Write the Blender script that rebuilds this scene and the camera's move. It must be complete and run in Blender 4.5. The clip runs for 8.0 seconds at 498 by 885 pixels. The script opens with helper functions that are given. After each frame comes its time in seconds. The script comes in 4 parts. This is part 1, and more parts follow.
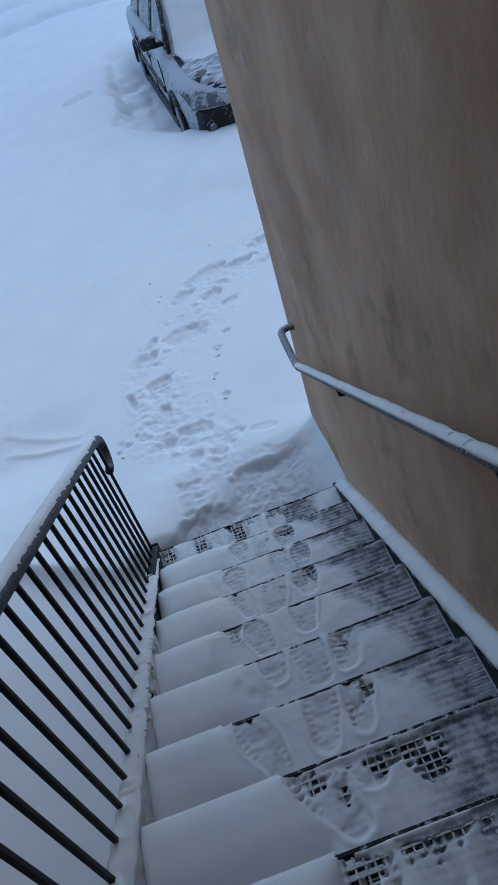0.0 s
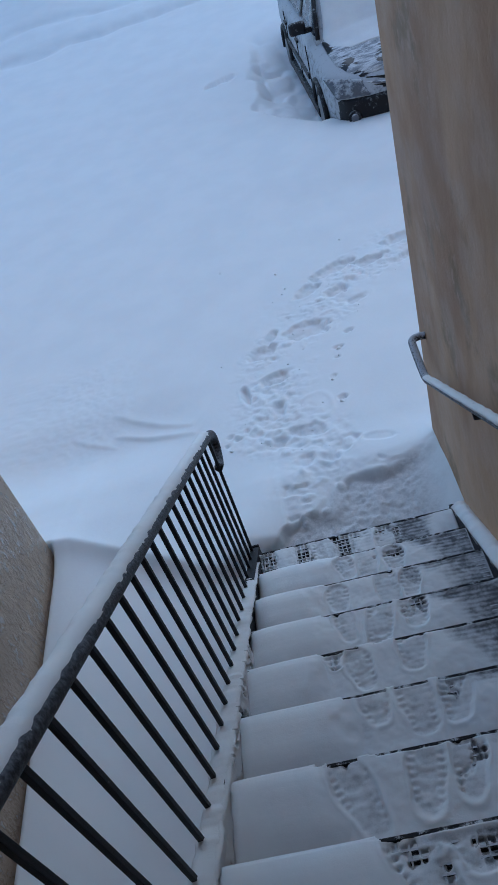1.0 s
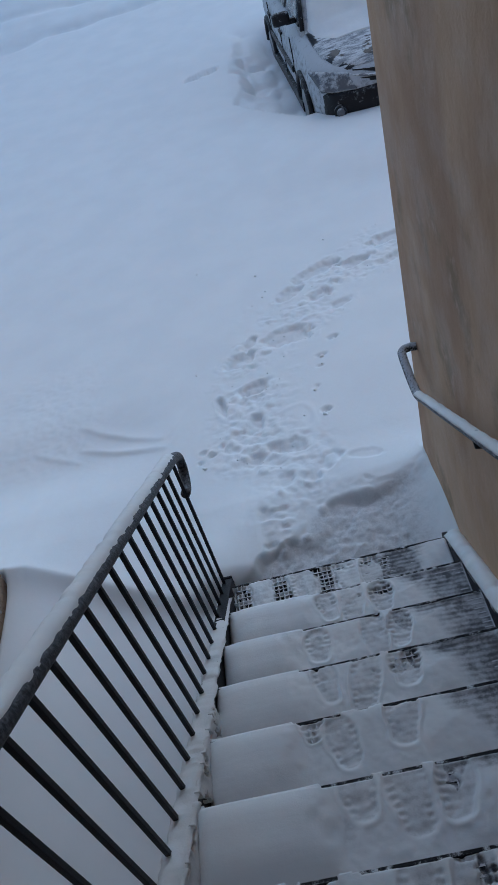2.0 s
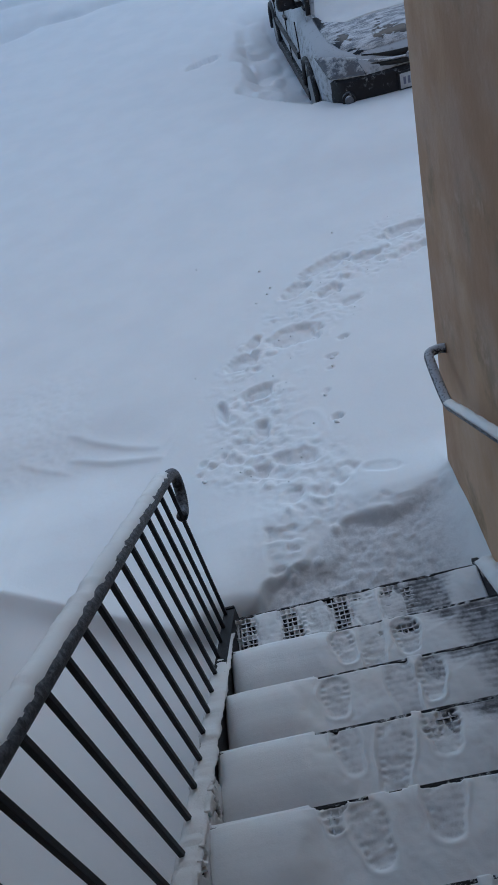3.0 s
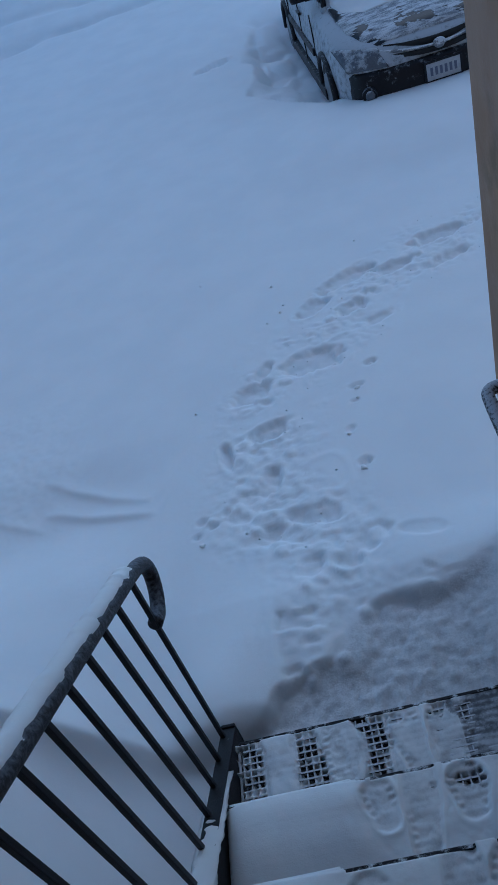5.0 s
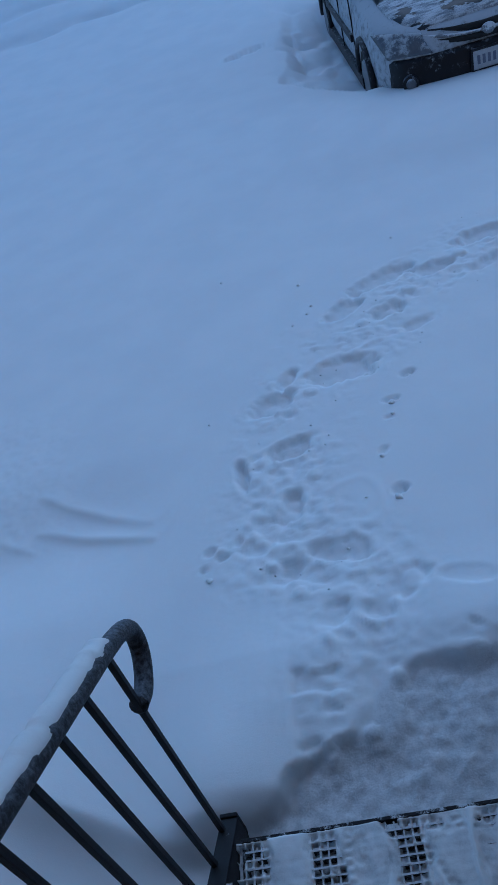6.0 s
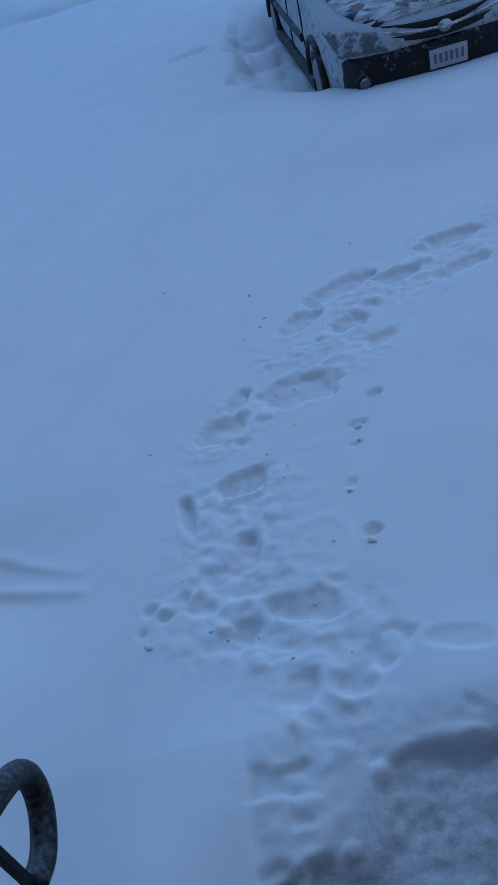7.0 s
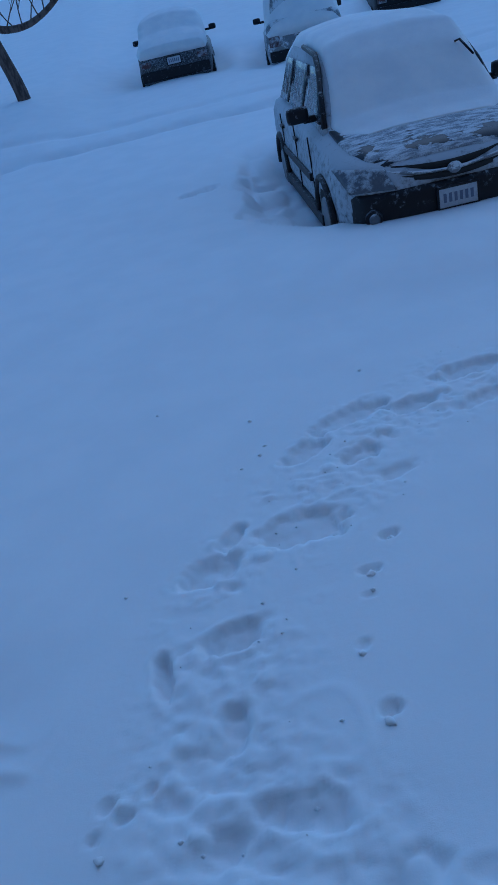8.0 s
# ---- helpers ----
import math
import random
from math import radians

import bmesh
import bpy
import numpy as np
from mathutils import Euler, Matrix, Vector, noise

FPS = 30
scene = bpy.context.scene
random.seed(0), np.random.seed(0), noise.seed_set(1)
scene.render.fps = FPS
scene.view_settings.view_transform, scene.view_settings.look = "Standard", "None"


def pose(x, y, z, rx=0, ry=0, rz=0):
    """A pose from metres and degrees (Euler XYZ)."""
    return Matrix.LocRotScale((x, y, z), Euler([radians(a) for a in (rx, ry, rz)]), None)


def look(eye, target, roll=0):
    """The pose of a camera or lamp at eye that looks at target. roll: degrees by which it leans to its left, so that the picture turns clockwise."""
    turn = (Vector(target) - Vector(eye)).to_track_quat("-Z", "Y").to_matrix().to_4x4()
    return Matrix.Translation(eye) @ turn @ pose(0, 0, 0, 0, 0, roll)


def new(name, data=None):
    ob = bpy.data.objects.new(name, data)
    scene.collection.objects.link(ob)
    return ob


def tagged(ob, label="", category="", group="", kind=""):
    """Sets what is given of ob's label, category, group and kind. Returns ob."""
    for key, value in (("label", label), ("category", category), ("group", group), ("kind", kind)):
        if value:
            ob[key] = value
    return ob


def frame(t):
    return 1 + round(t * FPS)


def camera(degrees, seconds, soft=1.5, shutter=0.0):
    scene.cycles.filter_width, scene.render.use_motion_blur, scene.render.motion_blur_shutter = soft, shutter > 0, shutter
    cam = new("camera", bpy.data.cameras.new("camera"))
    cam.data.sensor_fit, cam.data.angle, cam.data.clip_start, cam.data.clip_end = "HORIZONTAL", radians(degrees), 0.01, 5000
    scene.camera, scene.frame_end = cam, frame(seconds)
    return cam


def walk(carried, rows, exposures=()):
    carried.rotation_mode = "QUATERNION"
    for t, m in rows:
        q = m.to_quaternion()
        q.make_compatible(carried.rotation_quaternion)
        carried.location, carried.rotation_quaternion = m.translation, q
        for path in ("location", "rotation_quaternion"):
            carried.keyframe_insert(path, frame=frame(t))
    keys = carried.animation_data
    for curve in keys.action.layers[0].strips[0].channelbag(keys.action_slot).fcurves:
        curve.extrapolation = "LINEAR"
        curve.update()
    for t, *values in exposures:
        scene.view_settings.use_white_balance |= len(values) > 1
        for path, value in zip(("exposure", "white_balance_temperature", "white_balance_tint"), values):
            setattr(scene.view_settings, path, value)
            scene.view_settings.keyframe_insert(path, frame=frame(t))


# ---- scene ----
cam = camera(35.5, 8.0)
PATH = [
    (0, (0.527, -2.834, 3.315), (0.576, -1.358, 1.966), -19.1),
    (0.5, (0.47, -2.753, 3.305), (0.37, -1.263, 1.974), -22.4),
    (1, (0.48, -2.658, 3.278), (0.275, -1.155, 1.974), -19.4),
    (1.5, (0.538, -2.467, 3.186), (0.215, -0.962, 1.909), -22.5),
    (1.7, (0.54, -2.4, 3.137), (0.305, -0.899, 1.837), -20.8),
    (2.8, (0.455, -2.031, 2.912), (0.327, -0.531, 1.596), -16.8),
    (3, (0.482, -1.954, 2.853), (0.312, -0.456, 1.538), -18.2),
    (3.5, (0.49, -1.772, 2.747), (0.365, -0.271, 1.431), -18.9),
    (4, (0.441, -1.591, 2.641), (0.262, -0.076, 1.347), -20.3),
    (4.5, (0.545, -1.424, 2.516), (0.228, 0.103, 1.264), -23.1),
    (4.7, (0.556, -1.373, 2.493), (0.296, 0.154, 1.227), -22.0),
    (5.8, (0.445, -0.976, 2.28), (0.218, 0.565, 1.025), -18.1),
    (6, (0.511, -0.893, 2.228), (0.237, 0.638, 0.969), -19.5),
    (6.5, (0.497, -0.68, 2.069), (0.302, 0.87, 0.819), -18.3),
    (7, (0.488, -0.491, 1.989), (0.339, 1.051, 0.724), -17.4),
    (7.5, (0.558, -0.291, 1.863), (0.419, 1.365, 0.751), -15.2),
    (8, (0.479, -0.135, 1.744), (0.408, 1.599, 0.748), -13.5),
]
EXPOSURES = [
    (0.0, 0.45, 5850, 2), (1.0, 0.35, 5850, 2), (1.5, 0.24, 6100, 3), (3.0, 0.2, 6550, 3), (3.5, 0.2, 6700, 3), (4.0, 0.08, 6150, 3), (4.5, -0.13, 5600, 1), (6.0, -0.3, 4800, 0), (6.5, -0.34, 4750, 0), (7.0, -0.37, 4690, 0), (7.5, -0.44, 4530, 0), (8.0, -0.57, 4330, 0),
]
walk(cam, [(t, look(eye, target, roll)) for t, eye, target, roll in PATH], EXPOSURES)

# ---- light: blue overcast dusk ----
world = bpy.data.worlds.new("dusk_sky")
scene.world = world
world.use_nodes = True
sky = world.node_tree.nodes.new("ShaderNodeTexSky")
sky.sky_type, sky.sun_disc = "NISHITA", False
sky.sun_elevation, sky.sun_rotation = radians(55), radians(20)
sky.air_density, sky.dust_density, sky.ozone_density = 1.2, 0.6, 3.5
background = world.node_tree.nodes["Background"]
world.node_tree.links.new(sky.outputs[0], background.inputs[0])
background.inputs[1].default_value = 0.12
sun_data = bpy.data.lights.new("sun", "SUN")
sun_data.energy, sun_data.angle, sun_data.color = 0.35, radians(90), (1.0, 0.97, 0.93)
sun = new("sun", sun_data)
sun.matrix_world = look((0, 0, 0), (-math.sin(radians(20)) * math.cos(radians(55)), -math.cos(radians(20)) * math.cos(radians(55)), -math.sin(radians(55))))


# ---- materials ----
class Nodes:
    """A principled material whose nodes are added one by one."""

    def __init__(self, name, rough=0.6, metal=0.0):
        self.mat = bpy.data.materials.new(name)
        self.mat.use_nodes = True
        self.tree = self.mat.node_tree
        self.bsdf = self.tree.nodes["Principled BSDF"]
        self.bsdf.inputs["Roughness"].default_value = rough
        self.bsdf.inputs["Metallic"].default_value = metal
        self.coords = self.tree.nodes.new("ShaderNodeNewGeometry").outputs["Position"]

    def local(self):
        self.coords = self.tree.nodes.new("ShaderNodeTexCoord").outputs["Object"]
        return self

    def link(self, a, b):
        self.tree.links.new(a, b)

    def noise(self, scale, detail=4.0, rough=0.55, stretch=None, kind="ShaderNodeTexNoise"):
        n = self.tree.nodes.new(kind)
        n.inputs["Scale"].default_value = scale
        if kind == "ShaderNodeTexNoise":
            n.inputs["Detail"].default_value, n.inputs["Roughness"].default_value = detail, rough
        source = self.coords
        if stretch:
            m = self.tree.nodes.new("ShaderNodeMapping")
            m.inputs["Scale"].default_value = stretch
            self.link(source, m.inputs["Vector"])
            source = m.outputs[0]
        self.link(source, n.inputs["Vector"])
        return n.outputs[0]

    def ramp(self, value, low, high, a=0.0, b=1.0):
        n = self.tree.nodes.new("ShaderNodeMapRange")
        n.interpolation_type = "SMOOTHSTEP"
        for key, v in zip(("From Min", "From Max", "To Min", "To Max"), (low, high, a, b)):
            n.inputs[key].default_value = v
        self.link(value, n.inputs["Value"])
        return n.outputs[0]

    def math(self, op, a, b):
        n = self.tree.nodes.new("ShaderNodeMath")
        n.operation = op
        for k, v in enumerate((a, b)):
            if isinstance(v, (int, float)):
                n.inputs[k].default_value = v
            else:
                self.link(v, n.inputs[k])
        return n.outputs[0]

    def mix(self, factor, a, b):
        n = self.tree.nodes.new("ShaderNodeMix")
        n.data_type = "RGBA"
        for key, v in (("Factor_Float", factor), ("A_Color", a), ("B_Color", b)):
            socket = next(s for s in n.inputs if s.identifier == key)
            if isinstance(v, (int, float)):
                socket.default_value = v
            elif isinstance(v, tuple):
                socket.default_value = (*v, 1.0)
            else:
                self.link(v, socket)
        return next(s for s in n.outputs if s.identifier == "Result_Color")

    def up(self):
        """How far the surface faces the sky."""
        g = self.tree.nodes.new("ShaderNodeNewGeometry")
        x = self.tree.nodes.new("ShaderNodeSeparateXYZ")
        self.link(g.outputs["Normal"], x.inputs[0])
        return x.outputs["Z"]

    def piece(self):
        return self.tree.nodes.new("ShaderNodeObjectInfo").outputs["Random"]

    def colour(self, c):
        if isinstance(c, tuple):
            self.bsdf.inputs["Base Color"].default_value = (*c, 1.0)
        else:
            self.link(c, self.bsdf.inputs["Base Color"])
        return self

    def roughness(self, v):
        self.link(v, self.bsdf.inputs["Roughness"])
        return self

    def bump(self, height, strength, distance):
        n = self.tree.nodes.new("ShaderNodeBump")
        n.inputs["Strength"].default_value, n.inputs["Distance"].default_value = strength, distance
        self.link(height, n.inputs["Height"])
        if self.bsdf.inputs["Normal"].links:
            self.link(self.bsdf.inputs["Normal"].links[0].from_socket, n.inputs["Normal"])
        self.link(n.outputs[0], self.bsdf.inputs["Normal"])
        return self


def snow_material(name, grain=260.0, lump=0.006):
    n = Nodes(name, 0.75)
    big, small = n.noise(3.5, 5), n.noise(grain, 3)
    n.colour(n.mix(n.ramp(big, 0.3, 0.7), (0.80, 0.82, 0.85), (0.88, 0.89, 0.90)))
    n.bump(n.noise(14, 5), 0.35, lump).bump(small, 0.5, 0.0015)
    n.bsdf.inputs["Specular IOR Level"].default_value = 0.25
    return translucent(n).mat


def translucent(n, reach=0.025):
    """Light soaks a little way into packed snow."""
    n.bsdf.inputs["Subsurface Weight"].default_value = 0.6
    n.bsdf.inputs["Subsurface Radius"].default_value = (0.8, 0.95, 1.0)
    n.bsdf.inputs["Subsurface Scale"].default_value = reach
    return n


def frosted(name, base, rough, metal=0.0, low=0.45, high=0.62, top=0.5, scale=9.0, frost=(0.72, 0.75, 0.79), gloss=0.5):
    """A dark surface with frost in patches, more of it where the surface faces the sky."""
    n = Nodes(name, rough, metal)
    patches = n.math("ADD", n.noise(scale, 8, 0.62), n.math("MULTIPLY", n.ramp(n.up(), 0.1, 0.9), top * 0.35))
    speck = n.math("ADD", patches, n.math("MULTIPLY", n.math("SUBTRACT", n.noise(scale * 14, 3), 0.5), 0.35))
    mask = n.ramp(speck, low, high)
    n.colour(n.mix(mask, n.mix(n.noise(scale * 3), base, tuple(c * 1.6 for c in base)), frost))
    n.roughness(n.math("ADD", n.math("MULTIPLY", mask, 0.75 - rough), rough))
    if metal:
        n.link(n.math("MULTIPLY", n.math("SUBTRACT", 1.0, mask), metal), n.bsdf.inputs["Metallic"])
    n.bump(mask, 0.6, 0.002).bump(n.noise(scale * 25, 3), 0.25, 0.0015)
    n.bsdf.inputs["Specular IOR Level"].default_value = gloss
    return n.mat


def stucco_material(name):
    n = Nodes(name, 0.85)
    stain = n.noise(1.5, 6, 0.6, (1, 1, 0.5))
    streak = n.noise(3.2, 7, 0.6, (1, 1, 0.38))
    blotch = n.noise(2.4, 7, 0.62, (1, 1, 0.9))
    scab = n.noise(17, 8, 0.7, (1, 1, 0.8))
    c = n.mix(n.ramp(stain, 0.32, 0.68), (0.41, 0.24, 0.145), (0.62, 0.40, 0.25))
    c = n.mix(n.ramp(streak, 0.48, 0.72, 0, 0.16), c, (0.30, 0.20, 0.12))
    c = n.mix(n.ramp(blotch, 0.52, 0.64, 0, 0.55), c, (0.23, 0.17, 0.095))
    c = n.mix(n.ramp(n.math("MULTIPLY", scab, n.ramp(blotch, 0.40, 0.60)), 0.48, 0.62, 0, 0.55), c, (0.56, 0.36, 0.26))
    n.colour(c)
    n.roughness(n.ramp(n.noise(5, 4), 0.35, 0.65, 0.6, 0.9))
    n.bump(n.noise(5, 4, 0.5), 0.4, 0.018).bump(scab, 0.35, 0.010).bump(n.noise(60, 4, 0.55), 0.22, 0.004).bump(n.noise(190, 3), 0.25, 0.0015)
    return n.mat


def iced_stucco_material(name):
    """Stucco under a glaze of frozen runs, whiter where the ice is thick."""
    n = Nodes(name, 0.5)
    runs = n.noise(34, 6, 0.62, (1, 0.8, 0.40))
    mask = n.ramp(runs, 0.56, 0.66)
    c = n.mix(n.ramp(n.noise(1.6, 5), 0.3, 0.7), (0.40, 0.29, 0.21), (0.52, 0.385, 0.285))
    n.colour(n.mix(n.math("MULTIPLY", mask, 0.65), c, (0.70, 0.70, 0.71)))
    n.roughness(n.ramp(runs, 0.45, 0.62, 0.45, 0.12))
    n.bump(runs, 1.0, 0.016).bump(n.noise(130, 3), 0.4, 0.002)
    return n.mat


def plain_material(name, c, rough, metal=0.0, scale=40.0, vary=0.25, depth=0.0006):
    n = Nodes(name, rough, metal)
    n.colour(n.mix(n.noise(scale, 5), tuple(v * (1 - vary) for v in c), tuple(min(1.0, v * (1 + vary)) for v in c)))
    n.bump(n.noise(scale * 6, 3), 0.3, depth)
    return n.mat


def ground_material():
    """Snow out of doors, grey and half frozen where it is trodden; an assumed concrete pad under the flight of stairs,
    its dark tone standing in for shade.
    """
    n = Nodes("snow_ground", 0.75)
    split = n.tree.nodes.new("ShaderNodeSeparateXYZ")
    n.link(n.coords, split.inputs[0])
    wob = n.math("MULTIPLY", n.math("SUBTRACT", n.noise(6, 4), 0.5), 0.12)
    inside = n.math("MULTIPLY", n.ramp(n.math("ADD", split.outputs[0], wob), 0.0, 0.04), n.ramp(n.math("ADD", split.outputs[1], wob), -0.12, -0.06, 1, 0))
    white = n.mix(n.ramp(n.noise(2.5, 6), 0.3, 0.7), (0.83, 0.845, 0.87), (0.87, 0.88, 0.90))
    walked = n.tree.nodes.new("ShaderNodeAttribute")
    walked.attribute_name = "trodden"
    crumb = n.math("ADD", n.noise(38, 6, 0.65), n.math("MULTIPLY", n.math("SUBTRACT", n.noise(160, 3), 0.5), 0.4))
    grey = n.mix(n.ramp(crumb, 0.30, 0.70), (0.40, 0.40, 0.42), (0.66, 0.66, 0.68))
    white = n.mix(n.math("MULTIPLY", walked.outputs["Fac"], 0.62), white, grey)
    n.bump(n.math("MULTIPLY", crumb, walked.outputs["Fac"]), 0.6, 0.006)
    # below the treads the shade seen through the grating is put into the colour
    n.colour(n.mix(inside, white, n.mix(n.noise(12, 5), (0.16, 0.155, 0.15), (0.26, 0.25, 0.24))))
    n.bump(n.noise(4, 4), 0.12, 0.015).bump(n.noise(40, 4), 0.22, 0.004).bump(n.noise(280, 3), 0.45, 0.0012)
    n.bsdf.inputs["Specular IOR Level"].default_value = 0.25
    return translucent(n, 0.04).mat


def bark_material():
    n = Nodes("bark", 0.9)
    ridges = n.noise(16, 6, 0.6, (1, 1, 0.25))
    n.colour(n.mix(n.ramp(ridges, 0.35, 0.65), (0.06, 0.045, 0.04), (0.16, 0.12, 0.10)))
    n.bump(ridges, 0.8, 0.02)
    return n.mat


def glass_material():
    n = Nodes("frosted_car_glass", 0.12)
    mask = n.ramp(n.noise(13, 8, 0.65, (1, 1, 0.45)), 0.46, 0.72)
    n.colour(n.mix(mask, (0.03, 0.035, 0.045), (0.62, 0.66, 0.70)))
    n.roughness(n.math("ADD", n.math("MULTIPLY", mask, 0.6), 0.1))
    n.bump(mask, 0.4, 0.002)
    return n.mat


def hood_material():
    """Wind-combed rime over dark paint, broken by a few bare patches with hard edges."""
    n = Nodes("patchy_hood_paint", 0.3)
    combed = n.noise(16, 6, 0.6, (0.45, 1.6, 1))
    fine = n.noise(90, 3)
    torn = n.math("ADD", n.noise(2.3, 4, 0.6), n.math("MULTIPLY", n.math("SUBTRACT", combed, 0.5), 0.22))
    cover = n.ramp(torn, 0.42, 0.44)
    rime = n.mix(n.ramp(n.math("ADD", combed, n.math("MULTIPLY", n.math("SUBTRACT", fine, 0.5), 0.4)), 0.36, 0.62), (0.24, 0.26, 0.30), (0.70, 0.72, 0.76))
    n.colour(n.mix(cover, (0.02, 0.022, 0.03), rime))
    n.roughness(n.ramp(cover, 0, 1, 0.3, 0.8))
    n.bump(n.math("MULTIPLY", cover, combed), 0.9, 0.012).bump(fine, 0.4, 0.003)
    return n.mat


SNOW = snow_material("snow")
def tread_snow_material():
    """Packed snow that thins out to rime over the steel bars, by the depth of the snow."""
    n = Nodes("snow_on_grating", 0.72)
    depth = n.tree.nodes.new("ShaderNodeAttribute")
    depth.attribute_name = "depth"
    split = n.tree.nodes.new("ShaderNodeSeparateXYZ")
    n.link(n.coords, split.inputs[0])
    bars = n.math("SINE", n.math("MULTIPLY", n.math("ADD", split.outputs[1], n.math("MULTIPLY", n.noise(30, 3), 0.006)), 2 * math.pi / 0.0207), 0.0)
    film = n.math("ADD", n.noise(24, 6, 0.65), n.math("ADD", n.math("MULTIPLY", bars, 0.06), n.math("MULTIPLY", n.math("SUBTRACT", n.noise(260, 2), 0.5), 0.25)))
    rime = n.mix(n.ramp(film, 0.32, 0.70), (0.14, 0.145, 0.16), (0.60, 0.62, 0.66))
    white = n.mix(n.ramp(n.noise(3.5, 5), 0.3, 0.7), (0.80, 0.82, 0.85), (0.88, 0.89, 0.90))
    deep = n.math("ADD", depth.outputs["Fac"], n.math("MULTIPLY", n.math("SUBTRACT", film, 0.5), 0.006))
    n.colour(n.mix(n.ramp(deep, -0.001, 0.0085), rime, white))
    n.bump(n.noise(14, 5), 0.35, 0.006).bump(film, 0.35, 0.002).bump(n.noise(260, 3), 0.3, 0.001)
    n.bsdf.inputs["Specular IOR Level"].default_value = 0.25
    return translucent(n, 0.012).mat


TREADSNOW = tread_snow_material()
CRUST = snow_material("crusted_snow", 160.0, 0.012)
GROUND = ground_material()
STUCCO = stucco_material("beige_stucco")
ICED = iced_stucco_material("iced_stucco")
STEEL = frosted("black_painted_steel", (0.013, 0.013, 0.016), 0.55, 0.0, 0.74, 0.88, 0.1, 30, gloss=0.22)
RAIL = frosted("frosted_rail", (0.015, 0.015, 0.019), 0.5, 0.0, 0.38, 0.98, 0.5, 90, (0.24, 0.26, 0.31), gloss=0.3)
RIME = frosted("rimed_tube", (0.022, 0.023, 0.028), 0.55, 0.0, 0.47, 0.66, 0.5, 130, (0.55, 0.58, 0.64), gloss=0.3)
NOSING = frosted("bare_nosing_steel", (0.010, 0.010, 0.012), 0.5, 0.0, 0.62, 0.78, 0.35, 36, gloss=0.25)
GRATE = frosted("frosted_grating", (0.02, 0.021, 0.023), 0.6, 0.0, 0.46, 0.72, 0.75, 60, (0.68, 0.70, 0.74), gloss=0.2)
CONCRETE = plain_material("concrete", (0.30, 0.29, 0.27), 0.9, 0, 8)
PAINT = frosted("frosted_car_paint", (0.014, 0.017, 0.024), 0.25, 0.0, 0.22, 0.58, 0.34, 18.0, (0.50, 0.53, 0.58))
DARKCAR = frosted("rimed_dark_paint", (0.016, 0.018, 0.024), 0.35, 0.0, 0.42, 0.80, 0.2, 34.0, (0.40, 0.43, 0.48))
HOODPAINT = hood_material()
SILVER = frosted("frosted_silver_paint", (0.16, 0.17, 0.19), 0.3, 0.2, 0.48, 0.62, 0.4, 6.0)
PLASTIC = frosted("black_bumper_plastic", (0.010, 0.010, 0.013), 0.5, 0.0, 0.60, 0.86, 0.30, 18.0, (0.5, 0.53, 0.57), gloss=0.3)
RUBBER = plain_material("tyre_rubber", (0.02, 0.02, 0.02), 0.85)
METAL = plain_material("wheel_alloy", (0.25, 0.26, 0.28), 0.45, 0.7)
LAMP = frosted("frosted_lamp_glass", (0.10, 0.11, 0.13), 0.15, 0.0, 0.52, 0.74, 0.4, 14.0, (0.5, 0.53, 0.57))
GLASS = glass_material()
PLATE = plain_material("plate_enamel", (0.52, 0.54, 0.58), 0.5)
INK = plain_material("plate_ink", (0.16, 0.18, 0.26), 0.5)
REDLAMP = frosted("frosted_tail_lamp", (0.05, 0.02, 0.02), 0.3, 0.0, 0.42, 0.66, 0.3, 9.0, (0.45, 0.47, 0.52))
BARK = bark_material()


# ---- mesh helpers ----
def mesh_object(name, verts, faces, material, parent=None, label="", smooth=True):
    me = bpy.data.meshes.new(name)
    me.from_pydata([tuple(v) for v in verts], [], [tuple(f) for f in faces])
    me.materials.append(material)
    if smooth:
        me.polygons.foreach_set("use_smooth", [True] * len(me.polygons))
    me.update()
    ob = new(name, me)
    if parent:
        ob.parent = parent
    return tagged(ob, label)


def part(name, bm, material, parent=None, label="", smooth=False):
    """Links a bmesh as one mesh object, under its thing."""
    bmesh.ops.recalc_face_normals(bm, faces=bm.faces)
    me = bpy.data.meshes.new(name)
    bm.to_mesh(me)
    bm.free()
    me.materials.append(material)
    if smooth:
        me.polygons.foreach_set("use_smooth", [True] * len(me.polygons))
    ob = new(name, me)
    if parent:
        ob.parent = parent
    return tagged(ob, label)


def add_box(bm, lo, hi, bevel=0.0, m=None, segments=2):
    made = bmesh.ops.create_cube(bm, size=1.0)["verts"]
    for v in made:
        v.co = Vector([lo[k] + (v.co[k] + 0.5) * (hi[k] - lo[k]) for k in range(3)])
    if bevel:
        edges = {e for v in made for e in v.link_edges}
        made = bmesh.ops.bevel(bm, geom=list(edges), offset=bevel, segments=segments, affect="EDGES", profile=0.6)["verts"]
    if m is not None:
        bmesh.ops.transform(bm, matrix=m, verts=list({v for v in made}))
    return made


def box_part(name, lo, hi, material, parent=None, label="", bevel=0.0):
    bm = bmesh.new()
    add_box(bm, lo, hi, bevel)
    return part(name, bm, material, parent, label)


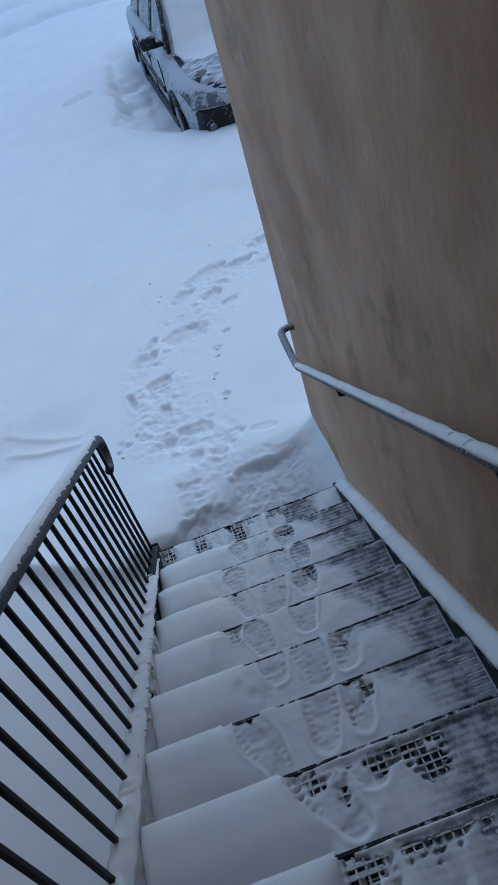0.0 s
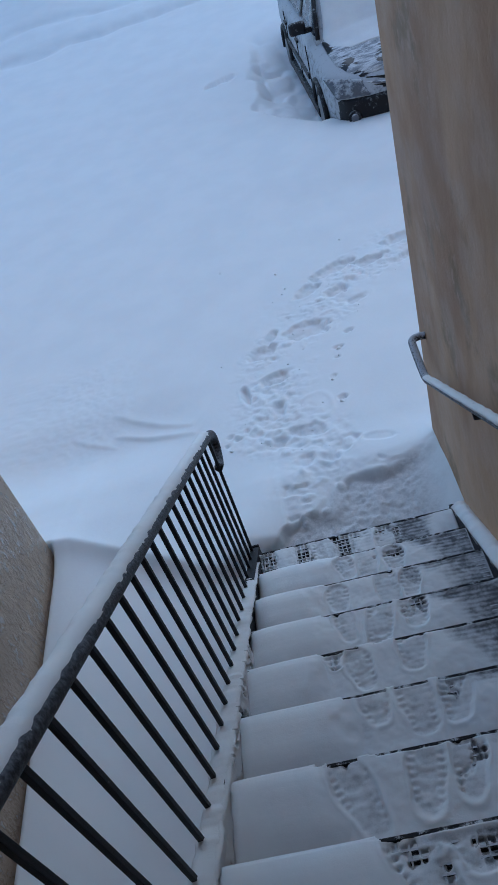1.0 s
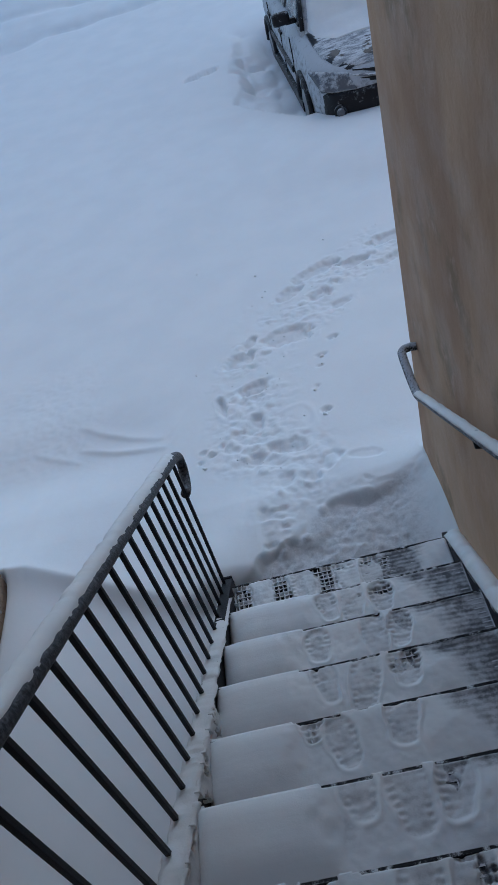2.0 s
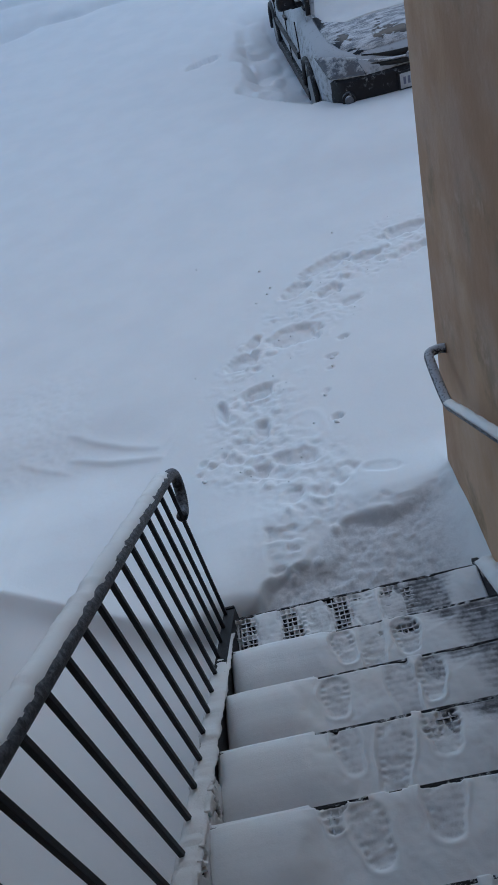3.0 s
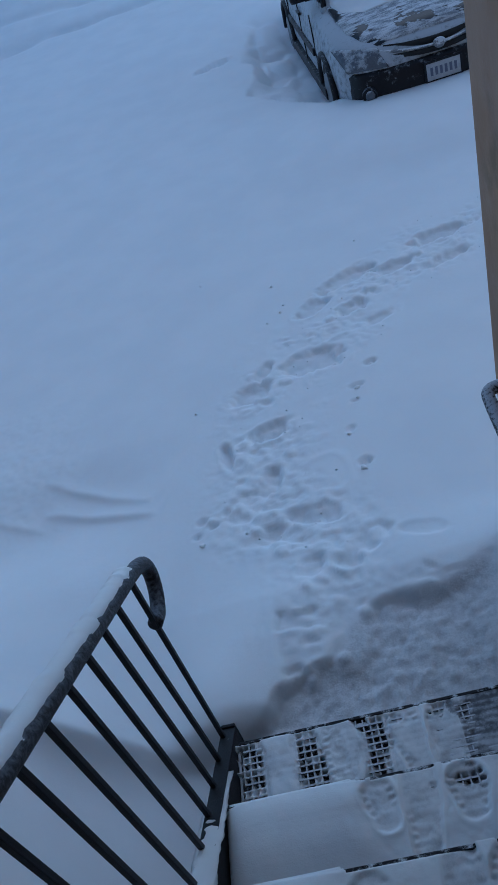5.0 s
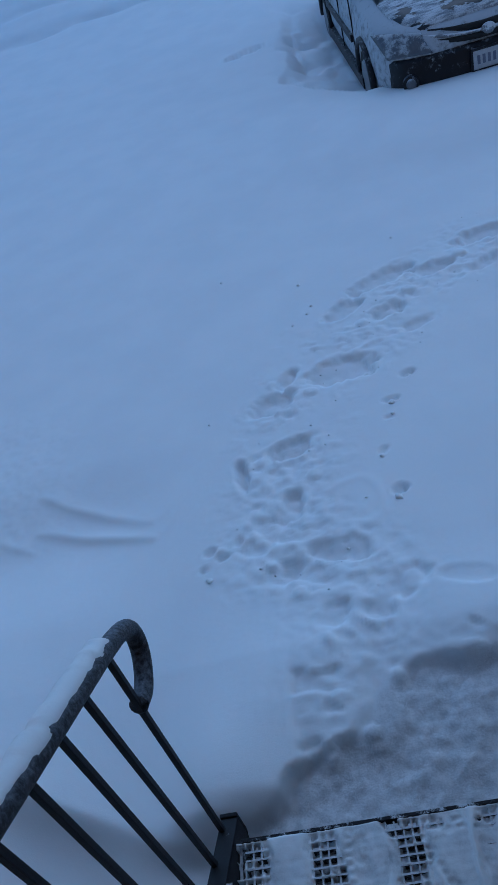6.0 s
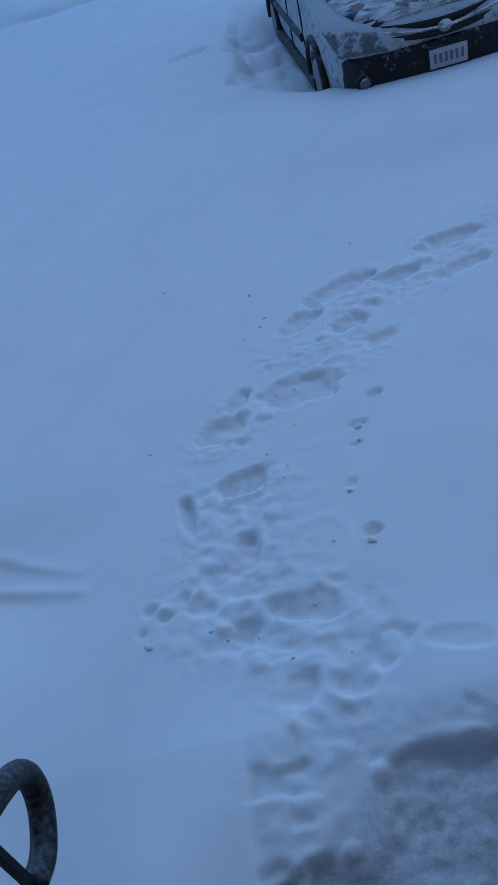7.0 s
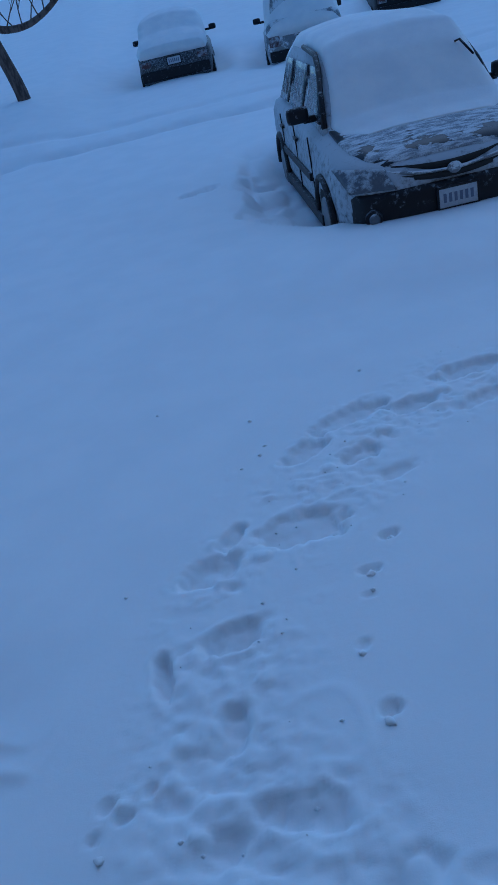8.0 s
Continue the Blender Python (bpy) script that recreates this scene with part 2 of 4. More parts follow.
def tube(name, points, radius, material, parent=None, label="", sides=12, radii=None):
    """A tube swept along points, closed at both ends."""
    pts = [Vector(p) for p in points]
    verts, faces = [], []
    side = None
    for k, p in enumerate(pts):
        way = (pts[min(k + 1, len(pts) - 1)] - pts[max(k - 1, 0)]).normalized()
        if side is None:
            side = way.cross(Vector((0, 0, 1)) if abs(way.z) < 0.9 else Vector((1, 0, 0)))
        side = (side - way * side.dot(way)).normalized()
        over = side.cross(way)
        r = radii[k] if radii else radius
        verts += [p + r * (math.cos(a) * side + math.sin(a) * over) for a in (2 * math.pi * j / sides for j in range(sides))]
    for k in range(len(pts) - 1):
        for j in range(sides):
            a, b = k * sides + j, k * sides + (j + 1) % sides
            faces.append((a, b, b + sides, a + sides))
    faces += [tuple(range(sides))[::-1], tuple(range(len(verts) - sides, len(verts)))]
    ob = mesh_object(name, verts, faces, material, parent, label)
    return ob


def arc(points, steps=6):
    """A smooth path through points (Catmull-Rom)."""
    p = [Vector(q) for q in points]
    p = [2 * p[0] - p[1]] + p + [2 * p[-1] - p[-2]]
    out = []
    for k in range(1, len(p) - 2):
        for j in range(steps):
            t = j / steps
            out.append(0.5 * (2 * p[k] + (p[k + 1] - p[k - 1]) * t + (2 * p[k - 1] - 5 * p[k] + 4 * p[k + 1] - p[k + 2]) * t * t + (3 * p[k] - p[k - 1] - 3 * p[k + 1] + p[k + 2]) * t**3))
    return out + [p[-2]]


def vnoise(x, y, scale, seed=0):
    """Smooth value noise over arrays, from 0 to 1."""
    x, y = np.asarray(x, float) * scale + 57.3 * seed, np.asarray(y, float) * scale + 31.7 * seed
    i, j = np.floor(x), np.floor(y)
    u, v = x - i, y - j
    u, v = u * u * (3 - 2 * u), v * v * (3 - 2 * v)

    def corner(a, b):
        h = np.sin(a * 127.1 + b * 311.7 + seed * 74.7) * 43758.5453
        return h - np.floor(h)

    return (corner(i, j) * (1 - u) + corner(i + 1, j) * u) * (1 - v) + (corner(i, j + 1) * (1 - u) + corner(i + 1, j + 1) * u) * v


def fractal(x, y, scale, octaves=4, seed=0):
    return sum(vnoise(x, y, scale * 2.03**k, seed + k) * 0.5 ** (k + 1) for k in range(octaves)) / (1 - 0.5**octaves)


def step(a, b, v):
    t = np.clip((np.asarray(v, float) - a) / (b - a), 0, 1)
    return t * t * (3 - 2 * t)


def sheet(name, xs, ys, heights, material):
    nx, ny = len(xs), len(ys)
    verts = [(xs[i], ys[j], heights[j, i]) for j in range(ny) for i in range(nx)]
    faces = [(j * nx + i, j * nx + i + 1, (j + 1) * nx + i + 1, (j + 1) * nx + i) for j in range(ny - 1) for i in range(nx - 1)]
    return mesh_object(name, verts, faces, material)


# ---- the plan ----
RISE, RUN, WIDE = 0.169, 0.2755, 0.975
FIRST_Y, FIRST_Z = -0.022, 0.233
TREADS = 14
RAIL_SLOPE = 0.607
WALL_R, WALL_R_END = 1.05, 0.65
WALL_L, WALL_L_END = -1.222, 0.41
# wall tops are out of view; height chosen by how much sky they block
TOP = 8.2


# ---- ground ----
# Where boots have gone in: x, y, length, width, turn in degrees, depth
BOOT_HOLES = [
    (0.14, 2.09, 0.13, 0.08, 30, 0.05), (0.23, 2.25, 0.10, 0.04, 60, 0.05), (0.22, 1.69, 0.13, 0.07, 10, 0.06), (-0.01, 1.58, 0.10, 0.035, 95, 0.06),
    (0.19, 1.33, 0.10, 0.05, 80, 0.04), (0.36, 1.02, 0.13, 0.07, -15, 0.08), (0.60, 2.83, 0.17, 0.07, 45, 0.05), (0.82, 3.06, 0.20, 0.08, 30, 0.05),
    (0.80, 2.70, 0.12, 0.07, 25, 0.05), (0.50, 2.23, 0.20, 0.11, 10, 0.05), (0.93, 2.50, 0.10, 0.06, 15, 0.03), (1.50, 3.32, 0.22, 0.08, 12, 0.05),
    (1.15, 3.05, 0.14, 0.07, 20, 0.05), (1.45, 2.98, 0.16, 0.06, 25, 0.04), (1.95, 3.42, 0.2, 0.08, 10, 0.05), (0.20, 9.0, 0.24, 0.09, 20, 0.05),
    (0.80, 2.07, 0.040, 0.028, 20, 0.030), (0.69, 1.89, 0.040, 0.022, 10, 0.022), (0.66, 1.76, 0.028, 0.014, 0, 0.014), (0.62, 1.28, 0.032, 0.026, 30, 0.030), (0.60, 1.54, 0.028, 0.022, 60, 0.014),
]
TRODDEN = [
    (0.57, 0.80, 0.10, 0.06, 40, 0.05), (0.76, 0.76, 0.10, 0.04, -20, 0.03), (0.15, 0.96, 0.09, 0.05, 40, 0.05), (0.30, 0.72, 0.07, 0.05, 60, 0.05), (0.45, 0.70, 0.06, 0.045, 20, 0.05),
    (-0.14, 1.14, 0.035, 0.024, 45, 0.05), (-0.09, 1.10, 0.030, 0.020, 20, 0.05), (-0.16, 1.05, 0.030, 0.022, 0, 0.05), (-0.03, 1.17, 0.030, 0.020, 60, 0.05), (0.04, 1.12, 0.07, 0.05, 0, 0.04), (0.12, 1.20, 0.12, 0.06, -40, 0.04), (0.22, 0.95, 0.12, 0.06, -30, 0.04),
]
# Lumps thrown up: x, y, radius, height
LUMPS = [
    (0.47, 0.45, 0.03, 0.018), (0.36, 0.27, 0.03, 0.018), (0.28, 0.60, 0.03, 0.012), (0.42, 0.66, 0.04, 0.015), (0.20, 0.84, 0.035, 0.014),
    (0.58, 0.80, 0.05, 0.012), (0.10, 1.00, 0.03, 0.013), (-0.10, 1.13, 0.025, 0.013), (-0.15, 1.05, 0.022, 0.012), (0.30, 1.48, 0.03, 0.012), (0.34, 2.10, 0.04, 0.013), (0.66, 2.62, 0.04, 0.013),
    (0.95, 2.86, 0.04, 0.014), (1.30, 3.14, 0.05, 0.014), (0.24, 0.22, 0.03, 0.022),
]
TRAIL = [(0.45, 0.2), (0.36, 0.9), (0.12, 1.25), (0.16, 1.75), (0.35, 2.25), (0.75, 2.75), (1.3, 3.1), (1.9, 3.4), (3.2, 3.7), (6.0, 4.0)]


def near_trail(x, y):
    """Distance to the line of steps."""
    best = np.full(np.shape(x), 99.0)
    for (ax, ay), (bx, by) in zip(TRAIL, TRAIL[1:]):
        dx, dy = bx - ax, by - ay
        t = np.clip(((x - ax) * dx + (y - ay) * dy) / (dx * dx + dy * dy), 0, 1)
        best = np.minimum(best, np.hypot(x - ax - t * dx, y - ay - t * dy))
    return best


def snow_height(x, y):
    x, y = np.asarray(x, float), np.asarray(y, float)
    z = -0.2 + 0.28 * np.exp(-np.maximum(y - 0.9, -0.3) / 3.0) + 0.038 * np.clip(y - 8, 0, 14) + 0.10 * np.clip(y - 22, 0, 70) + 0.36 * step(-1.3, -3.2, x) * step(13, 18, y)
    z = z + 0.05 * (fractal(x, y, 0.35, 3, 3) - 0.5) * step(1.5, 5, y) + 0.6 * (fractal(x, y, 0.02, 2, 8) - 0.5) * step(30, 80, y)
    # drift across the mouth of the passage: a crest with a steep lee side towards the building
    line = 0.41 - 0.43 * np.maximum(0, x + 1.1) + 0.04 * (fractal(x, y * 0, 2.2, 2, 14) - 0.5)
    crest = 0.27 - 0.16 * np.clip(x + 1.2, 0, 0.85)
    west = step(0.0, -0.22, x)
    floor_in = 0.07 + 0.13 * step(-0.45, -1.15, x)
    out = z + (np.maximum(crest, z) - z) * np.exp(-np.maximum(y - line, 0) / 0.35)
    lee = floor_in + (crest - floor_in) * np.exp(-(np.maximum(line - y, 0) / 0.085) ** 1.4)
    z = z * (1 - west) + west * np.where(y > line, out, lee)
    # mound at the foot of the railing
    z = z + 0.055 * np.exp(-((x + 0.11) / 0.13) ** 2) * np.exp(-np.maximum(y - 0.17, 0) ** 2 / 0.06) * step(0.02, 0.10, y)
    z = z - step(0.05, -0.02, y) * step(-0.35, -0.15, x) * step(0.05, -0.05, x) * np.maximum(0, z - 0.06)
    # snow-free strip under the stairs, coloured dark in the ground material
    under = step(-0.02, 0.06, x) * step(0.0, -0.1, y)
    z = z * (1 - under)
    # the trodden landing at the foot of the flight, cut into the drift
    edge = fractal(x, y, 6, 3, 12) - 0.5
    fine = fractal(x, y, 28, 3, 5) - 0.5
    side = np.interp(y, (0.05, 0.09, 0.18, 0.23, 0.27, 0.45, 0.56), (-0.03, 0.05, 0.12, 0.19, 0.31, 0.42, 0.50)) + 0.035 * edge + 0.015 * fine
    head = np.interp(x, (0.40, 0.55, 0.70, 0.85, 1.00), (0.45, 0.49, 0.49, 0.53, 0.58)) + 0.05 * edge + 0.02 * fine
    cut = step(side - 0.012, side + 0.028, x) * step(0.0, 1.0, (head + 0.006 - y) / (0.035 + 0.10 * step(0.55, 0.90, x)))
    bank = 0.035 * step(1.0, 0.60, y) * step(0.1, 0.5, y) * step(0.45, 0.75, x)
    z = z + (bank + 0.05 * step(0.9, 0.35, y) * step(0.45, 0.2, x) * step(-0.25, 0.05, x) * step(0.05, 0.15, y)) * (1 - cut)
    # broken slabs of trampled snow between the untouched drift and the landing
    shelf = step(0.125, 0.15, x + 0.05 * edge + 0.04 * fine) * step(0.60, 0.56, y + 0.08 * edge) * step(0.19, 0.25, y) * (1 - cut)
    slab = fractal(x * 0.9 + 0.3 * y, y, 9, 3, 17)
    z = z + shelf * (np.minimum(z, 0.125 + 0.02 * step(0.57, 0.50, slab) + 0.02 * fine + 0.05 * np.maximum(0, y - 0.3)) - z)
    scaly = np.abs(fractal(x * 0.8 + y * 0.5, y - x * 0.4, 42, 3, 15) - 0.5)
    floor_cut = 0.085 + 0.030 * scaly + 0.018 * (fractal(x, y, 6, 2, 16) - 0.5) + 0.022 * fine + 0.05 * step(0.75, 1.05, x) + 0.05 * step(0.52, 0.36, x) * step(0.15, 0.35, y)
    z = z + cut * (1 - under) * (np.minimum(z, floor_cut) - z) * step(-0.15, 0.0, y)
    trodden = np.clip(step(side - 0.01, side + 0.06, x) * step(head + 0.005, head - 0.06, y) * step(1.02, 0.88, x + 0.2 * edge) + 0.12 * shelf * (1 - cut), 0, 1) * step(-0.2, 0.0, y)
    # snow heaped along the foot of the wall
    z = z + 0.15 * np.exp(-np.maximum(WALL_R - x, 0) / 0.07) * step(0.9, 0.2, y) * step(-0.2, 0.0, y)
    # disturbed snow along the steps: churned close to the stairs, only scattered crumbling farther out
    far = near_trail(x, y)
    rough = step(0.40, 0.10, far + 0.30 * (fractal(x, y, 3, 3, 20) - 0.5)) * step(0.25, 0.5, y) * (1 - 0.85 * cut)
    churn = step(1.35, 0.95, y)
    broken = step(0.50, 0.62, fractal(x, y, 4.5, 3, 24)) * (1 - churn) + churn
    ridged = 1 - 2 * np.abs(fractal(x, y, 12, 4, 21) - 0.5)
    z = z + rough * (0.012 * (fractal(x, y, 7, 3, 23) - 0.5) + broken * (0.020 * (ridged - 0.72) + 0.020 * (fractal(x, y, 5, 3, 25) - 0.5) + 0.020 * (fractal(x, y, 30, 3, 22) - 0.5)))
    for hx, hy, length, width, turn, depth in BOOT_HOLES + TRODDEN:
        depth = depth * (0.95 if hy > 1.25 else 0.42)
        c, s = math.cos(radians(turn)), math.sin(radians(turn))
        u, v = ((x - hx) * c + (y - hy) * s) / length, ((y - hy) * c - (x - hx) * s) / width
        d = (np.abs(u) ** 2.4 + np.abs(v) ** 2.4) ** (1 / 2.4) + 0.85 * (fractal(x, y, 9, 4, 30) - 0.5) + 0.45 * (fractal(x, y, 30, 3, 32) - 0.5)
        fall = step(1.10, 0.62, d) * (0.55 + 0.45 * step(0.9, -0.5, v))
        z = z - depth * fall * (0.8 + 0.4 * fractal(x, y, 16, 3, 31)) + 0.10 * depth * np.exp(-(((d - 1.2) / 0.16) ** 2)) * step(0.40, 0.60, fractal(x, y, 12, 2, 33))
    z = z + 0.004 * np.exp(-(((np.hypot(x - 0.44, (y - 1.26) * 0.9) - 0.125 + 0.05 * edge) / 0.018) ** 2))
    # kicked-up lumps beside the holes
    for hx, hy, size, tall in LUMPS:
        d = np.hypot(x - hx, y - hy) / size + 0.7 * (fractal(x, y, 20, 3, 34) - 0.5)
        z = z + tall * step(1.0, 0.55, d)
    # wind-carved ridges out to the side
    for ax, ay, bx, by, tall in ((-1.00, 1.76, -0.38, 1.40, 0.018), (-0.98, 1.55, -0.36, 1.30, 0.021), (-1.30, 1.62, -0.95, 1.42, 0.012)):
        length = math.hypot(bx - ax, by - ay)
        ux, uy = (bx - ax) / length, (by - ay) / length
        along, off = ((x - ax) * ux + (y - ay) * uy) / length, (y - ay) * ux - (x - ax) * uy + 0.05 * (fractal(x, y, 4, 3, 43) - 0.5)
        z = z + tall * np.sqrt(np.clip(4 * along * (1 - along), 0, 1)) * np.where(off > 0, np.exp(-np.maximum(off, 0) / 0.07), np.exp(-((np.minimum(off, 0) / 0.022) ** 2)))
    z = z + 0.008 * (fractal(x, y, 24, 3, 42) - 0.5) * step(-0.7, -1.1, x) * step(1.2, 1.6, y) * step(2.8, 2.2, y)
    z = z - 0.07 * step(0.55, 0.0, np.abs(y - 1.42 - 0.10 * (x + 0.6))) * step(-0.30, -0.75, x) * step(-2.6, -1.6, x)
    # crack where the snow has drawn back from the wall
    z = z - 0.12 * np.exp(-((x - WALL_L) / 0.016) ** 2) * step(0.42, 0.36, y)
    # scoured hollow beside the parked car, and the old wheel lane across the lot
    rim = 6.42 + 1.5 * np.maximum(0, 1.3 - x) + 0.15 * (fractal(x, y, 3, 2, 51) - 0.5)
    hollow = step(0.0, 0.09, y - rim) * step(0.55, 0.95, x + 0.5 * (fractal(x, y, 2.4, 3, 55) - 0.5)) * step(10.8, 9.2, y) * step(3.2, 2.6, x)
    clumps = step(0.42, 0.62, fractal(x, y, 3.0, 2, 50))
    z = z + 0.10 * np.exp(-(((x - 2.4) / 1.9) ** 4) - ((y - 5.6) / 0.9) ** 4)
    z = z - hollow * (0.20 - 0.08 * clumps * step(1.35, 0.9, x) - 0.10 * (fractal(x, y, 4, 2, 54) - 0.5))
    lane = y - 13.65 - 0.10 * x + 0.45 * (fractal(x, y, 1.1, 3, 52) - 0.5)
    z = z - (0.10 * np.exp(-((lane / 0.26) ** 2)) + 0.05 * np.exp(-(((lane - 1.5) / 0.22) ** 2))) * (0.5 + fractal(x, y, 2.0, 3, 53)) * step(8.0, 4.0, np.abs(x))
    for cx, cy in ((0.03, 21.9), (3.0, 20.6)):
        z = z - 0.14 * np.exp(-(((np.abs(x - cx) - 1.0) / 0.4) ** 2)) * np.exp(-(((y - cy) / 2.3) ** 4))
    return z, trodden


def graded(start, end, fine, lo, hi, grow=1.12, mid_end=None, mid_step=None):
    """Grid lines: fine from start to end, no wider than mid_step as far as mid_end, then wider and wider out to lo and hi."""
    up, down, s_ = list(np.arange(start, end, fine)) + [end], [], fine
    while up[-1] < hi:
        s_ = s_ * grow
        if mid_end and up[-1] < mid_end:
            s_ = min(s_, mid_step)
        up.append(up[-1] + s_)
    s_, v = fine, start
    while v > lo:
        s_ *= grow
        v -= s_
        down.append(v)
    return np.array(down[::-1] + up)


gx = graded(-1.30, 1.75, 0.0115, -600, 600, 1.06)
gy = graded(-0.05, 3.5, 0.0115, -8, 900, 1.045, 20.0, 0.06)
mx, my = np.meshgrid(gx, gy)
heights, trodden = snow_height(mx, my)
ground = tagged(sheet("ground", gx, gy, heights, GROUND), "deep wind-blown snow with a line of boot prints", "snow", kind="structure")

ground.data.attributes.new("trodden", "FLOAT", "POINT").data.foreach_set("value", trodden.ravel())


def ground_z(x, y):
    return float(snow_height(np.array([x]), np.array([y]))[0][0])


# ---- building ----
def wall(name, lo, hi, material, label, bevel=0.045):
    """A slab of wall with corners rounded by hand-trowelled stucco."""
    bm = bmesh.new()
    add_box(bm, lo, hi, bevel, segments=6)
    return tagged(part(name, bm, material), label, "wall", kind="structure")


wall("wall_stair_side", (WALL_R, -7.0, -0.6), (WALL_R + 0.30, WALL_R_END, TOP), STUCCO, "tall beige stucco wall beside the stairs, stained and frosted")
wall("wall_passage_side", (WALL_L - 0.30, -7.0, -0.6), (WALL_L, WALL_L_END, TOP), ICED, "beige stucco wall glazed with ice runs")
wall("wall_front_east", (WALL_R + 0.302, WALL_R_END - 0.34, -0.6), (12.0, WALL_R_END - 0.03, TOP), STUCCO, "beige stucco front wall of the building")
wall("wall_front_west", (-12.0, WALL_L_END - 0.34, -0.6), (WALL_L - 0.302, WALL_L_END - 0.03, TOP), STUCCO, "beige stucco front wall of the building")
# added out of view to keep skylight from coming in behind the stairs
wall("unseen_back_wall", (WALL_L, -7.0, -0.6), (WALL_R, -6.7, TOP), STUCCO, "unseen beige stucco wall added to block light from behind the stairs", 0.0)
# unseen slab added overhead; its front edge sets how dark the upper flight gets
tagged(box_part("ceiling", (WALL_L, -6.7, 5.2), (WALL_R, -2.9, 5.4), CONCRETE), "plain unseen ceiling added to shade the head of the stairs", "ceiling", kind="structure")
tagged(box_part("landing_floor", (WALL_L, -6.7, FIRST_Z + RISE * TREADS - 0.16), (WALL_R, FIRST_Y - RUN * TREADS, FIRST_Z + RISE * TREADS), CONCRETE), "concrete upper landing at the head of the stairs", "floor", kind="structure")


# ---- the flight of stairs ----
staircase = tagged(new("staircase"), "open steel stairs with frosted grating treads, half buried in snow", "stairs")
SLOPE = RISE / RUN


def pitch_z(y):
    """Height of the line through the nosings."""
    return FIRST_Z - SLOPE * (y - FIRST_Y)


def stringer(name, x0, x1, flange, top):
    """A channel standing on edge, cut plumb at the foot; its flanges point away from the treads."""
    bm = bmesh.new()
    y0, y1 = 0.045, FIRST_Y - RUN * TREADS
    lo, hi = (min(x0, x0 + flange), max(x1, x1 + flange))
    for xa, xb, up, down in ((x0, x1, top, 0.21), (lo, hi, top + 0.007, 0.005 - top), (lo, hi, -0.205, 0.215)):
        verts = [bm.verts.new((x, y, pitch_z(y) + dz)) for x in (xa, xb) for y, dz in ((y0, up), (y0, -down), (y1, -down), (y1, up))]
        for f in ((0, 1, 2, 3), (7, 6, 5, 4), (0, 4, 5, 1), (1, 5, 6, 2), (2, 6, 7, 3), (3, 7, 4, 0)):
            bm.faces.new([verts[k] for k in f])
    return part(name, bm, STEEL, staircase)


stringer("stringer", -0.035, -0.022, -0.032, 0.018)
stringer("stringer", WIDE + 0.006, WIDE + 0.018, 0.02, -0.012)
box_part("foot_plate", (-0.070, 0.047, 0.0), (-0.022, 0.058, 0.222), STEEL, staircase, bevel=0.003)


def tread_mesh():
    """Bar grating in a frame, with a chequered nosing angle along the front."""
    bm = bmesh.new()
    depth = RUN + 0.015
    add_box(bm, (0.0, -depth, -0.032), (WIDE, -depth + 0.006, 0.0))
    add_box(bm, (-0.02, -depth, -0.06), (-0.012, 0.0, -0.02))
    add_box(bm, (WIDE, -depth, -0.04), (WIDE + 0.005, 0.0, 0.0))
    for k in range(1, 13):
        y = -0.012 - k * (depth - 0.02) / 13
        add_box(bm, (0.0, y - 0.0025, -0.03), (WIDE, y + 0.0025, -0.001))
    for k in range(1, 46):
        x = k * WIDE / 46
        add_box(bm, (x - 0.0022, -depth + 0.006, -0.014), (x + 0.0022, -0.012, -0.003))
    return bm


first = part("tread", tread_mesh(), GRATE, staircase)
first.location = (0, FIRST_Y, FIRST_Z)
bm = bmesh.new()
add_box(bm, (-0.01, -0.008, -0.027), (WIDE + 0.004, 0.001, 0.0025), 0.0015)
nosing = part("nosing", bm, NOSING, first, "dark steel nosing")
for k in range(1, TREADS):
    again = new("tread", first.data)
    again.parent, again.location = staircase, (0, FIRST_Y - k * RUN, FIRST_Z + k * RISE)
    edge = tagged(new("nosing", nosing.data), "dark steel nosing")
    edge.parent = again

# How far the untouched pillow of snow reaches from the railing, tread by tread
PILLOW = [0.0, 0.37, 0.30, 0.32, 0.27, 0.36, 0.26, 0.40, 0.46]
